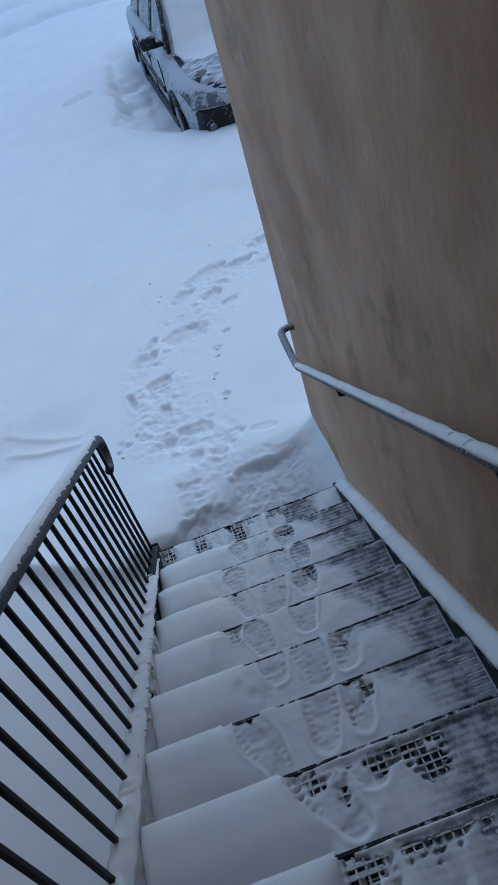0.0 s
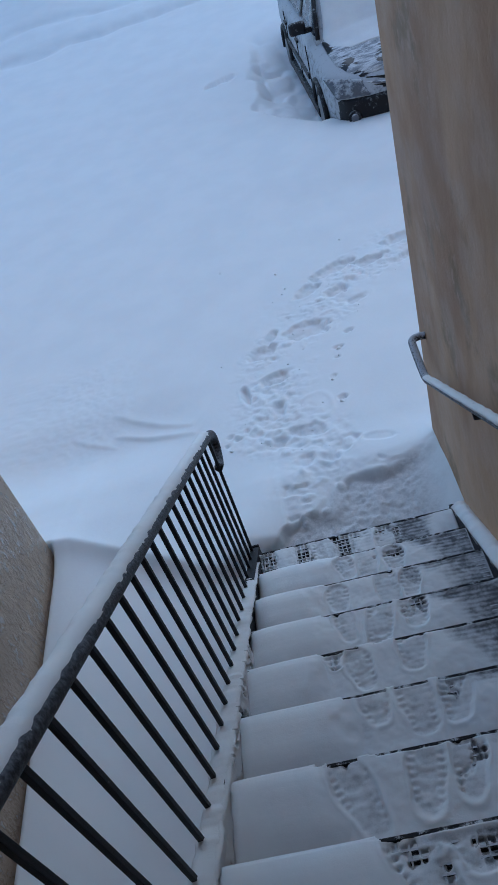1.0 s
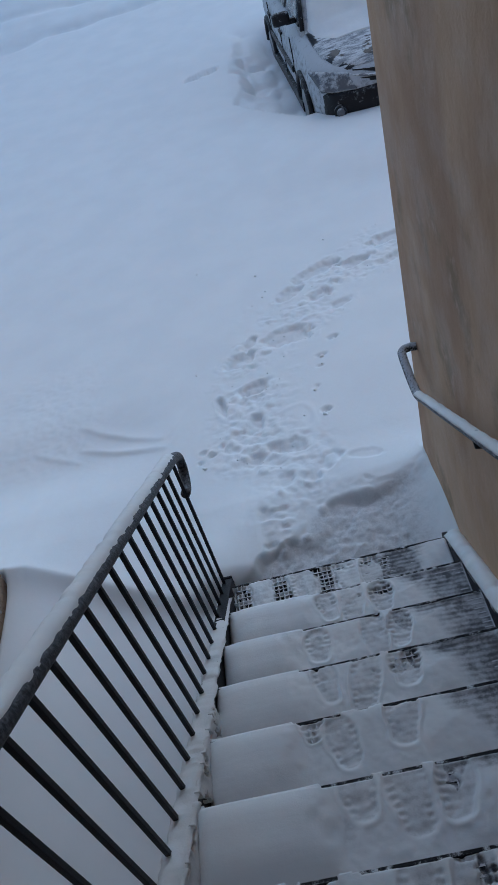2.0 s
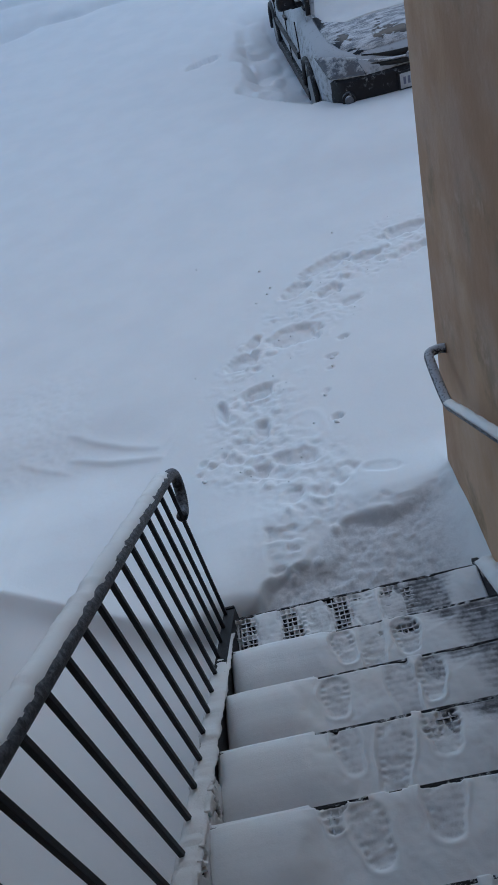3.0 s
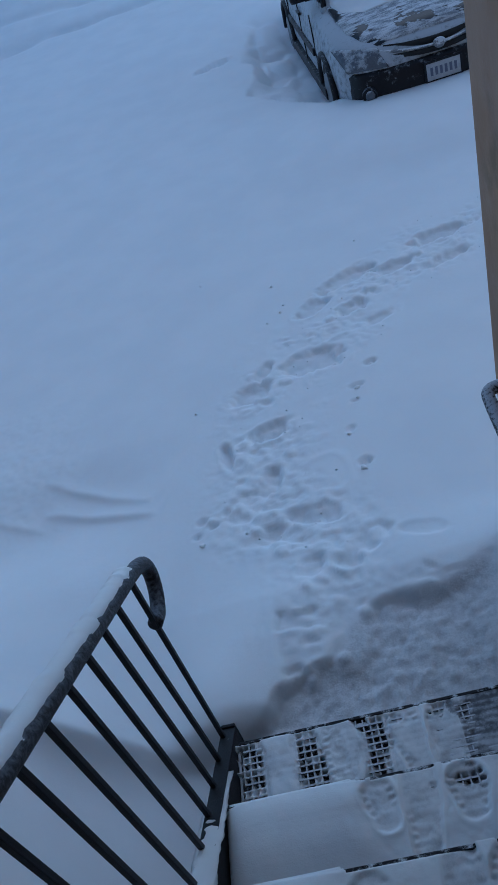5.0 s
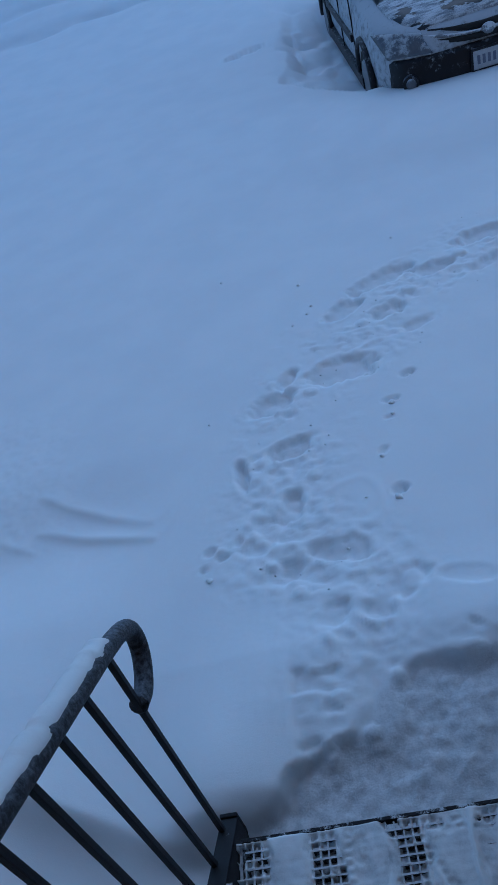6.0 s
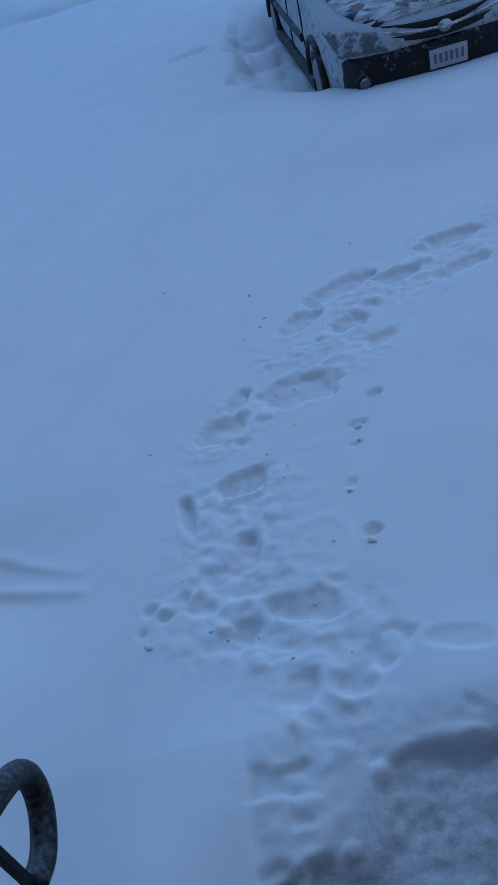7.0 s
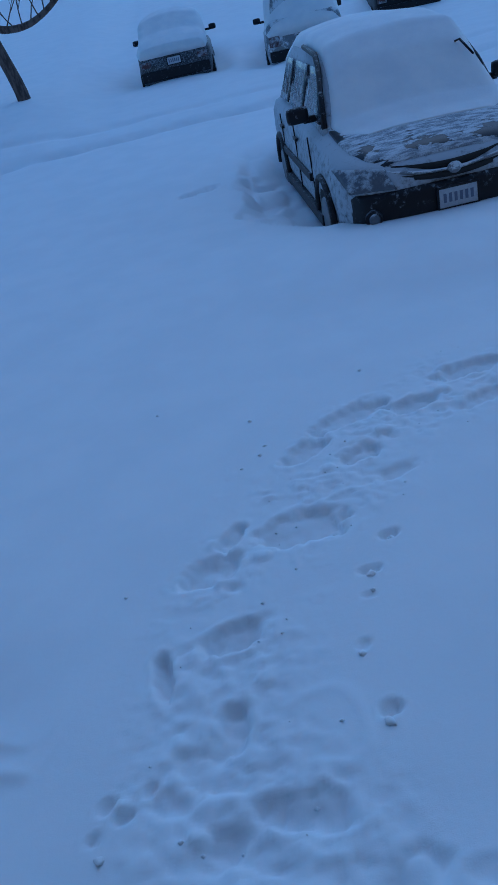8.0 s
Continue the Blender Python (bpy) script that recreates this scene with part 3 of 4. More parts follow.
# Boot prints on the treads: tread, middle (x, share of the tread's depth), turn in degrees, half width, half length, how bare the front is
TREAD_PRINTS = [
    (1, 0.30, 0.60, 0, 0.055, 0.10, 0.0), (1, 0.51, 0.60, 10, 0.050, 0.12, 0.1), (1, 0.62, 0.60, 0, 0.050, 0.10, 0.5),
    (2, 0.50, 0.62, -4, 0.050, 0.135, 0.25), (2, 0.625, 0.66, 0, 0.050, 0.075, 0.35), (2, 0.40, 0.70, 12, 0.045, 0.07, 0.0),
    (3, 0.345, 0.66, 0, 0.050, 0.070, 0.0), (3, 0.56, 0.60, 4, 0.050, 0.120, 0.15), (3, 0.655, 0.66, -6, 0.045, 0.080, 0.0),
    (4, 0.36, 0.75, 6, 0.042, 0.080, 0.15), (4, 0.485, 0.60, -12, 0.052, 0.140, 0.1), (4, 0.628, 0.74, 0, 0.054, 0.075, 0.4),
    (5, 0.305, 0.88, 10, 0.036, 0.050, 1.0), (5, 0.385, 0.66, 15, 0.048, 0.080, 0.0), (5, 0.57, 0.80, -6, 0.052, 0.090, 0.45),
    (6, 0.41, 0.82, 10, 0.048, 0.070, 0.15), (6, 0.535, 0.72, 6, 0.056, 0.095, 0.0), (6, 0.655, 0.73, -8, 0.052, 0.085, 0.55),
    (7, 0.325, 0.62, 20, 0.052, 0.125, 0.35), (7, 0.508, 0.72, -10, 0.052, 0.115, 0.0), (7, 0.622, 0.74, -8, 0.046, 0.100, 0.6),
    (8, 0.455, 0.66, 30, 0.056, 0.125, 0.55), (8, 0.57, 0.82, 4, 0.050, 0.070, 0.6), (8, 0.715, 0.68, 8, 0.056, 0.068, 0.95),
    (9, 0.50, 0.76, 12, 0.056, 0.095, 0.8), (9, 0.63, 0.80, 0, 0.066, 0.110, 1.0), (10, 0.55, 0.6, 0, 0.05, 0.12, 0.5),
]


def boot_print(u, w, half, length, edge, seed):
    """Inside (1) or outside (0) a sole, distance from its rim, and the relief of its lugs; w runs from heel to toe."""
    wide = half * (1 - 0.20 * step(0.1, -0.45, w / length) + 0.10 * step(-0.5, -0.9, w / length))
    d = (np.abs(u / wide) ** 2.6 + np.abs(w / length) ** 2.8) ** (1 / 2.7) + edge
    rim = step(0.52, 0.64, np.abs(u) / wide + 0.3 * edge)
    bars = step(-0.2, 0.35, np.sin(w * 2 * math.pi / 0.021 + 5.0 * edge))
    ring = step(0.0, 0.6, np.sin(np.hypot(u, w - 0.35 * length) * 2 * math.pi / 0.036 + seed)) * (1 - rim)
    blurred = step(0.35, 0.62, fractal(u + seed, w, 16, 3, 81))
    return step(1.10, 0.88, d), d, (0.005 * (1 - bars) * rim + 0.0025 * ring) * blurred + 0.006 * (1 - blurred)


def tread_snow(k):
    """Snow on one tread: a pillow by the rail, boot prints in the middle, a thin dusting by the wall."""
    nx, ny = (250, 76) if k < 11 else (80, 24)
    back, front = -RUN - 0.004, 0.010
    xs, ys = np.linspace(-0.022, WIDE, nx), np.linspace(back, front, ny)
    x, y = np.meshgrid(xs, ys)
    gx_, gy_ = x, y - k * RUN
    v = (y - back) / (front - back)
    reach = PILLOW[k - 1] if k <= len(PILLOW) else 0.35
    pillow = step(reach + 0.07, reach - 0.08, x + 0.12 * (fractal(gx_, gy_, 6, 4, 61) - 0.5) + 0.05 * (v - 0.5))
    swell = 0.016 + 0.026 * step(0.0, 0.55, v) - 0.010 * step(0.7, 1.0, v)
    thick = pillow * (swell + 0.009 * (fractal(gx_, gy_, 5, 3, 62) - 0.5))
    middle = 0.011 + 0.014 * (fractal(gx_, gy_, 9, 4, 63) - 0.5) + 0.004 * (fractal(gx_, gy_, 40, 2, 64) - 0.5)
    thick = np.maximum(thick, middle)
    # a smooth low patch towards the wall, blown thinner and thinner
    patch = step(0.62, 0.70, x + 0.08 * (fractal(gx_, gy_, 5, 3, 68) - 0.5)) * (0 if k == 1 else 1)
    thick = thick + patch * 0.011 * step(0.0, 0.4, v) * step(1.0, 0.75, v)
    # wind-scoured strip beside the wall and along the front, where the bars show as ribs
    wob = fractal(gx_, gy_, 6, 3, 69) - 0.5
    scour = step(0.70, 0.94, x + 0.12 * (v - 0.5) + 0.10 * wob)
    scour = np.maximum(scour, step(0.62, 0.78, x) * step(0.55, 0.95, v + 0.25 * (x - 0.8) + 0.2 * wob))
    if k >= 8:
        scour = np.maximum(scour, step(0.55, 0.80, x) * (0.75 + 0.5 * wob))
    if k == 1:
        scour = np.maximum(scour, step(0.66, 0.70, x) * step(0.86, 0.82, x)) * step(0.95, 0.90, x) * (1 - step(0.80, 0.90, x + 0.06 * wob) * step(0.97, 0.91, x))
    ribs = -0.0012 + 0.0050 * (fractal(gx_, gy_, 13, 4, 65) - 0.5)
    thick = thick * (1 - scour) + scour * ribs
    if k == 1:
        xw = x + 0.07 * (fractal(gx_, gy_, 9, 4, 82) - 0.5)
        bare = step(0.085, 0.05, xw) + step(0.15, 0.185, xw) * step(0.255, 0.22, xw) + step(0.35, 0.38, xw) * step(0.47, 0.43, xw) + 0.6 * step(0.57, 0.62, xw) * step(0.70, 0.66, xw)
        thick = np.where(x < 0.56, 0.006 + 0.016 * (fractal(gx_, gy_, 12, 3, 78) - 0.5), thick) - 0.024 * np.clip(bare, 0, 1)
    wear = fractal(gx_, gy_, 17, 3, 66) - 0.5
    for tread, px, at, turn, half, length, worn in TREAD_PRINTS:
        if tread != k:
            continue
        c, s = math.cos(radians(turn)), math.sin(radians(turn))
        cy = back + at * (front - back)
        u, w = (x - px) * c + (y - cy) * s, (y - cy) * c - (x - px) * s
        inside, d, lugs = boot_print(u, w, half, length, 0.22 * (fractal(gx_, gy_, 14, 3, 71) - 0.5), px * 40 + k)
        open_ = step(1.0 - worn, 1.18 - worn, 0.5 + 0.4 * w / length + 1.5 * wear) * (worn > 0)
        floor_ = 0.0005 + lugs + 0.002 * (fractal(gx_, gy_, 60, 2, 75) - 0.5) - 0.0145 * open_ * (lugs < 0.004)
        thick = thick * (1 - inside) + inside * np.minimum(thick + 0.004, floor_)
        thick = thick + 0.0045 * np.exp(-(((d - 1.14) / 0.10) ** 2)) * (1 - 0.6 * scour) * step(-0.1, 0.4, fractal(gx_, gy_, 10, 3, 79) - 0.3)
    # trampled along the front of the upper treads, the grating open under a net of ice
    if k in (8, 9):
        worn = step(0.40, 0.46, x) * step(0.80, 0.70, x) * step(0.70, 0.88, v + 0.9 * wear)
        thick = thick - 0.024 * worn
    # single cells of the grating, some choked with snow and some open
    thick = np.where(thick < -0.004, thick + 0.020 * (vnoise(gx_, gy_, 44, 77) - 0.60), thick)
    bar_x, bar_y = WIDE / 46, (RUN - 0.005) / 13
    off_x, off_y = np.abs((x / bar_x + 0.5) % 1 - 0.5) * bar_x, np.abs(((y + 0.012) / bar_y + 0.5) % 1 - 0.5) * bar_y
    caked = fractal(gx_, gy_, 38, 3, 83)
    on_bar = np.minimum(off_x, off_y) < 0.0030 + 0.005 * (caked - 0.5)
    thick = np.where((thick < -0.004) & on_bar & (caked > 0.40), 0.001 + 0.006 * (caked - 0.4), thick)
    # a clump left at the wall end of each nosing
    if k > 3:
        thick = thick + 0.026 * np.exp(-(((x - 0.96) / 0.026) ** 2) - ((v - 0.93) / 0.12) ** 2) * np.maximum(0, 2 * fractal(gx_ + k, gy_, 22, 3, 80) - 0.6)
    # rounded ends
    if k > 1:
        ends = np.sqrt(1 - (1 - np.clip((x + 0.022) / (0.08 + 0.06 * math.sin(k * 2.1) ** 2 if k < 6 else 0.05), 0, 1)) ** 2)
        thick = np.where(x < 0.2, -0.016 + (thick + 0.016) * ends, thick)
    lip = np.sqrt(1 - (1 - np.clip((front - y) / 0.055, 0.0, 1)) ** 2)
    thick = np.where(thick > 0.004, 0.004 + (thick - 0.004) * lip, thick)
    crust = (0.008 if k >= 8 else 0.004) * step(reach, reach + 0.12, x) * step(0.40, 0.55, fractal(gx_ + k, gy_ * 0, 9, 4, 73) + 0.1 * step(0.7, 0.9, x) + (0.15 if k >= 8 else 0.0))
    bead = np.exp(-(((y + 0.008) / 0.013) ** 2)) * (0.35 + 1.2 * fractal(gx_, gy_, 45, 3, 74))
    thick = np.where((y > -0.030) & (pillow < 0.5) & (crust > 0.002), np.maximum(thick, crust * bead), thick)
    soft = thick.copy()
    soft[1:-1, 1:-1] = (3 * thick[1:-1, 1:-1] + thick[:-2, 1:-1] + thick[2:, 1:-1] + thick[1:-1, :-2] + thick[1:-1, 2:]) / 7
    thick = np.where(thick > -0.02, soft, thick)
    shed = np.where(pillow < 0.5, 0.003 + 0.015 * fractal(gx_ + 3 * k, gy_ * 0, 13, 3, 85), 0.0035)
    thick = np.where((y > -0.009) & (thick < shed), -1.0, thick)
    floor_at = np.where(y > -0.002, -0.012, -0.027)
    solid = thick > -0.021
    keep = solid[:-1, :-1] & solid[1:, :-1] & solid[:-1, 1:] & solid[1:, 1:]
    n = nx * ny
    droop = np.where(y > -0.004, -0.008 * pillow, 0.0)
    verts = list(zip(x.ravel(), y.ravel(), (thick + droop).ravel())) + list(zip(x.ravel(), y.ravel(), np.minimum(floor_at, thick + droop - 0.002).ravel()))
    faces = []
    for j in range(ny - 1):
        for i in range(nx - 1):
            if not keep[j, i]:
                continue
            a, b, c, d = j * nx + i, j * nx + i + 1, (j + 1) * nx + i + 1, (j + 1) * nx + i
            faces.append((a, b, c, d))
            if j == 0 or not keep[j - 1, i]:
                faces.append((a, a + n, b + n, b))
            if j == ny - 2 or not keep[j + 1, i]:
                faces.append((c, c + n, d + n, d))
            if i == 0 or not keep[j, i - 1]:
                faces.append((d, d + n, a + n, a))
            if i == nx - 2 or not keep[j, i + 1]:
                faces.append((b, b + n, c + n, c))
    ob = mesh_object("tread_snow", verts, faces, TREADSNOW)
    deep = ob.data.attributes.new("depth", "FLOAT", "POINT")
    cover = np.where(scour > 0.02, np.minimum(thick, 0.012 - 0.014 * scour), np.maximum(thick, 0.006)).ravel()
    deep.data.foreach_set("value", np.concatenate((cover, cover)))
    ob.location = (0, FIRST_Y - (k - 1) * RUN, FIRST_Z + (k - 1) * RISE)
    return tagged(ob, "wind-packed snow with boot prints on a steel stair tread", "snow", "snow on the stair treads")


for k in range(1, TREADS + 1):
    tread_snow(k)


def ridge_snow(name, path, half, height, label, seed, material=SNOW, lumps=0.35, across=(1, 0, 0), sink=0.004, ramp=4):
    """A lumpy ridge of snow lying along a path."""
    pts = [Vector(p) for p in path]
    aside = Vector(across)
    verts, faces, sides = [], [], 9
    for k, p in enumerate(pts):
        swell = 1 + lumps * 2 * (fractal(np.array([k * 0.31 + seed]), np.array([seed * 1.7]), 1.0, 4, 70)[0] - 0.5)
        fade = min(1.0, (k + 1) / ramp, 0.25 + 0.25 * (len(pts) - 1 - k))
        for j in range(sides):
            a = math.pi * j / (sides - 1)
            fine = 1 + lumps * 0.7 * (fractal(np.array([p.y * 1.0 + 0.3 * a]), np.array([p.z + seed + a * 0.11]), 22.0, 3, 76)[0] - 0.5)
            verts.append(p + aside * (half * math.cos(a) * (0.85 + 0.15 * swell) * fine) + Vector((0, 0, height * swell * fade * math.sin(a) * fine - sink)))
    for k in range(len(pts) - 1):
        for j in range(sides - 1):
            a = k * sides + j
            faces.append((a, a + 1, a + sides + 1, a + sides))
        faces.append((k * sides, (k + 1) * sides, (k + 1) * sides + sides - 1, k * sides + sides - 1))
    faces += [tuple(range(sides)), tuple(range(len(verts) - sides, len(verts)))[::-1]]
    return tagged(mesh_object(name, verts, faces, material), label, "snow")


def flight(x, y0, y1, lift, n=120):
    """A line up the stairs beside the treads."""
    return [(x, y, pitch_z(y) + lift) for y in (y0 + (y1 - y0) * k / n for k in range(n + 1))]


ridge_snow("stringer_snow", flight(-0.042, -0.16, -RUN * 13, 0.023, 450), 0.033, 0.016, "strip of snow lying on the stair stringer", 3, CRUST, 0.75, ramp=70)
ridge_snow("wall_side_snow", flight(WIDE + 0.047, 0.02, -RUN * 13, -0.010, 300), 0.041, 0.050, "bank of snow packed between stair stringer and wall", 5, CRUST, lumps=0.26)

def web_crust():
    """Wind-plastered snow on the inner face of the rail-side stringer, torn away in places."""
    ys, ds = np.linspace(-0.95, -RUN * 13, 420), np.linspace(0.0, 1.0, 16)
    verts, faces = [], []
    y, d = np.meshgrid(ys, ds, indexing="ij")
    rough = fractal(y * 1.0, d * 0.17, 26, 4, 84)
    x = -0.0215 + 0.004 + 0.020 * rough * (1 - 0.6 * d)
    z = pitch_z(y) + 0.030 - 0.20 * d
    n = y.size
    verts = list(zip(x.ravel(), y.ravel(), z.ravel())) + list(zip(np.full(n, -0.0215), y.ravel(), z.ravel()))
    keep = (rough < 0.66 - 0.10 * step(-1.6, -1.0, y))[:-1, :-1]
    cols = len(ds)
    for j in range(len(ys) - 1):
        for i in range(cols - 1):
            if keep[j, i]:
                a, b, c, e = j * cols + i, j * cols + i + 1, (j + 1) * cols + i + 1, (j + 1) * cols + i
                faces.append((a, e, c, b))
                if i == 0 or not keep[j, i - 1]:
                    faces.append((a, a + n, e + n, e))
                if i == cols - 2 or not keep[j, i + 1]:
                    faces.append((b, c, c + n, b + n))
                if j == 0 or not keep[j - 1, i]:
                    faces.append((a, b, b + n, a + n))
                if j == len(ys) - 2 or not keep[j + 1, i]:
                    faces.append((c, e, e + n, c + n))
    return tagged(mesh_object("web_snow", verts, faces, CRUST), "crust of snow plastered on the inner face of the stringer", "snow")


web_crust()

# ---- railing by the passage ----
RX = -0.057
railing = tagged(new("railing"), "black steel stair railing with round top rail, coated in snow", "railing")
rail_z = lambda y: 1.062 - RAIL_SLOPE * y  # noqa: E731
LEAN = pose(0, 0, 0, 0.9, -0.4, 0)
top_path = arc([(RX, 0.007, 0.862), (RX, 0.06, 0.842), (RX, 0.115, 0.862), (RX, 0.143, 0.905), (RX, 0.135, 0.955), (RX, 0.085, rail_z(0.085) - 0.006), (RX, 0.0, rail_z(0.0))], 8)[:-1]
top_path += [(RX, y, rail_z(y)) for y in np.linspace(0.0, -RUN * 13.4, 60)]
tube("top_rail", top_path, 0.021, RAIL, railing, "round steel top rail curling down at the end", 16)
BAR_GAP = 0.1102
for k in range(34):
    y = 0.007 - BAR_GAP * k
    low = pitch_z(y) + 0.01
    bm = bmesh.new()
    add_box(bm, (-0.007, -0.007, 0), (0.007, 0.007, rail_z(y) - 0.004 - low), 0.002)
    bar = part("baluster", bm, STEEL, railing)
    bar.matrix_basis = Matrix.Translation((RX, y, low)) @ (LEAN if k else Matrix())
ridge_snow("rail_snow", [(RX - 0.013, y, rail_z(y) + 0.004) for y in np.linspace(0.05, -RUN * 13, 480)], 0.031, 0.037, "crust of snow lying along the top rail", 9, CRUST, 0.20)

# ---- handrail on the wall ----
handrail = tagged(new("handrail"), "steel wall handrail with snow along its top", "handrail")
HX = 0.982
hand_z = lambda y: 1.03 - 0.617 * y  # noqa: E731
hand_path = arc([(WALL_R, 0.47, 0.955), (1.02, 0.475, 0.955), (0.985, 0.465, 0.95), (0.978, 0.42, 0.94), (0.98, 0.28, 0.905), (HX, 0.20, hand_z(0.20)), (HX, 0.1, hand_z(0.1))], 8)[:-1]
hand_path += [(HX, y, hand_z(y)) for y in np.linspace(0.1, -RUN * 13, 60)]
tube("rail_tube", hand_path, 0.019, RIME, handrail, "", 16)
for y in (-0.6, -1.9, -3.2):
    tube("bracket", [(HX, y, hand_z(y)), (HX + 0.01, y, hand_z(y) - 0.06), (WALL_R, y, hand_z(y) - 0.07)], 0.008, STEEL, handrail)
ridge_snow("handrail_snow", [(HX, y, hand_z(y) + 0.010) for y in np.linspace(0.24, -RUN * 13, 280)], 0.019, 0.020, "ridge of snow lying along the wall handrail", 13, CRUST, 0.32)


# ---- vehicles ----
def loft(stations, close=True):
    """A skin over rings of points, all with the same count."""
    n = len(stations[0])
    verts = [p for ring in stations for p in ring]
    faces = []
    for k in range(len(stations) - 1):
        for j in range(n):
            a, b = k * n + j, k * n + (j + 1) % n
            faces.append((a, b, b + n, a + n))
    if close:
        faces += [tuple(range(n))[::-1], tuple(range(len(verts) - n, len(verts)))]
    return verts, faces


def ring(half):
    """A closed ring from half a section, given from the top middle to the bottom middle."""
    return half + [(-x, y, z) for x, y, z in half[::-1] if abs(x) > 1e-6]


def car_section(y, w, low, high, crown=0.03):
    waist = low + (high - low) * 0.62
    return ring([(0, y, high + crown), (w * 0.45, y, high + crown * 0.8), (w * 0.78, y, high), (w * 0.93, y, high - 0.05), (w * 0.985, y, high - 0.15), (w, y, waist - 0.08), (w * 0.985, y, low + 0.16), (w * 0.95, y, low + 0.04), (w * 0.85, y, low), (0, y, low)])


def wheel(parent, x, y, side):
    hub = 0.32
    bm = bmesh.new()
    bmesh.ops.create_cone(bm, cap_ends=True, segments=28, radius1=0.32, radius2=0.32, depth=0.2, matrix=Matrix.Translation((x, y, hub)) @ Matrix.Rotation(math.pi / 2, 4, "Y"))
    bmesh.ops.bevel(bm, geom=[e for e in bm.edges if len(e.link_faces) == 2 and any(len(f.verts) > 4 for f in e.link_faces)], offset=0.03, segments=2, affect="EDGES")
    w = part("wheel", bm, RUBBER, parent)
    bm = bmesh.new()
    bmesh.ops.create_cone(bm, cap_ends=True, segments=24, radius1=0.21, radius2=0.19, depth=0.03, matrix=Matrix.Translation((x + side * 0.10, y, hub)) @ Matrix.Rotation(side * math.pi / 2, 4, "Y"))
    part("rim", bm, METAL, w)


def panel(name, corners, thick, material, parent, label="", cuts=6, bulge=0.0):
    """A slightly domed panel between four corners."""
    a, b, c, d = (Vector(p) for p in corners)
    n = (b - a).cross(d - a).normalized()
    verts, faces = [], []
    for back in (0, 1):
        for j in range(cuts + 1):
            for i in range(cuts + 1):
                u, v = i / cuts, j / cuts
                p = (a * (1 - u) + b * u) * (1 - v) + (d * (1 - u) + c * u) * v
                verts.append(p + n * (bulge * 16 * u * (1 - u) * v * (1 - v) - back * thick))
    s, m = cuts + 1, (cuts + 1) ** 2
    for j in range(cuts):
        for i in range(cuts):
            q = (j * s + i, j * s + i + 1, (j + 1) * s + i + 1, (j + 1) * s + i)
            faces += [q, tuple(k + m for k in q[::-1])]
    rim = [i for i in range(s)] + [j * s + cuts for j in range(1, s)] + [cuts * s + i for i in range(cuts - 1, -1, -1)] + [j * s for j in range(cuts - 1, 0, -1)]
    faces += [(rim[k], rim[k] + m, rim[(k + 1) % len(rim)] + m, rim[(k + 1) % len(rim)]) for k in range(len(rim))]
    return mesh_object(name, verts, faces, material, parent, label)


def snow_cap(name, label, sections, seed, material=SNOW, steps=5, lean=0.0):
    """A smooth blanket over rows of (y, half width, height at the middle, height at the edge, bottom)."""
    rows = np.array(sections, float)
    t = np.linspace(0, len(rows) - 1, (len(rows) - 1) * steps + 1)
    k = np.clip(t.astype(int), 0, len(rows) - 2)
    u = (t - k)[:, None]
    u = u * u * (3 - 2 * u) * 0.5 + u * 0.5
    rows = rows[k] * (1 - u) + rows[k + 1] * u
    verts, faces, across = [], [], 25
    for y, w, mid, edge, low in rows:
        for j in range(across):
            f = j / (across - 1) * 2 - 1
            x = (w + lean) * f + lean
            z = mid + (edge - mid) * abs(f) ** 2.2
            if abs(f) > 0.9:
                z -= (abs(f) - 0.9) / 0.1 * (z - low) * 0.8
            verts.append((x, y, z + 0.025 * (fractal(np.array([x + seed]), np.array([y]), 2.5, 3, seed)[0] - 0.5)))
        for j in range(across):
            f = j / (across - 1) * 2 - 1
            verts.append(((w + lean) * f * 0.98 + lean, y, low))
    n = across * 2
    for r in range(len(rows) - 1):
        for j in range(across - 1):
            a = r * n + j
            faces.append((a, a + 1, a + n + 1, a + n))
            a += across
            faces.append((a, a + n, a + n + 1, a + 1))
        faces += [(r * n, (r + 1) * n, (r + 1) * n + across, r * n + across), (r * n + across - 1, r * n + n - 1, (r + 1) * n + n - 1, (r + 1) * n + across - 1)]
    last = (len(rows) - 1) * n
    for j in range(across - 1):
        faces += [(j, j + across, j + across + 1, j + 1), (last + j, last + j + 1, last + j + across + 1, last + j + across)]
    return tagged(mesh_object(name, verts, faces, material), label, "snow")


def bars_plate(parent, x, y, z, width, facing):
    """A number plate with plain bars for its characters. facing: -1 towards -y."""
    plate = box_part("number_plate", (x - width / 2, y - 0.006, z - 0.075), (x + width / 2, y + 0.006, z + 0.075), PLATE, parent, "pale number plate with dark bars", 0.004)
    for k in range(6):
        bx = x - width / 2 + 0.045 + k * (width - 0.09) / 5
        box_part("plate_bar", (bx - 0.012, min(y + facing * 0.006, y + facing * 0.009), z - 0.035), (bx + 0.012, max(y + facing * 0.006, y + facing * 0.009), z + 0.035), INK, plate)
    for dz in (-0.083, 0.083):
        box_part("plate_frame", (x - width / 2 - 0.015, y - 0.012, z + dz - 0.01), (x + width / 2 + 0.015, y + 0.014, z + dz + 0.01), PLASTIC, plate, "", 0.003)
    for dx in (-1, 1):
        box_part("plate_frame", (x + dx * (width / 2 + 0.01) - 0.01, y - 0.012, z - 0.073), (x + dx * (width / 2 + 0.01) + 0.01, y + 0.014, z + 0.073), PLASTIC, plate, "", 0.003)


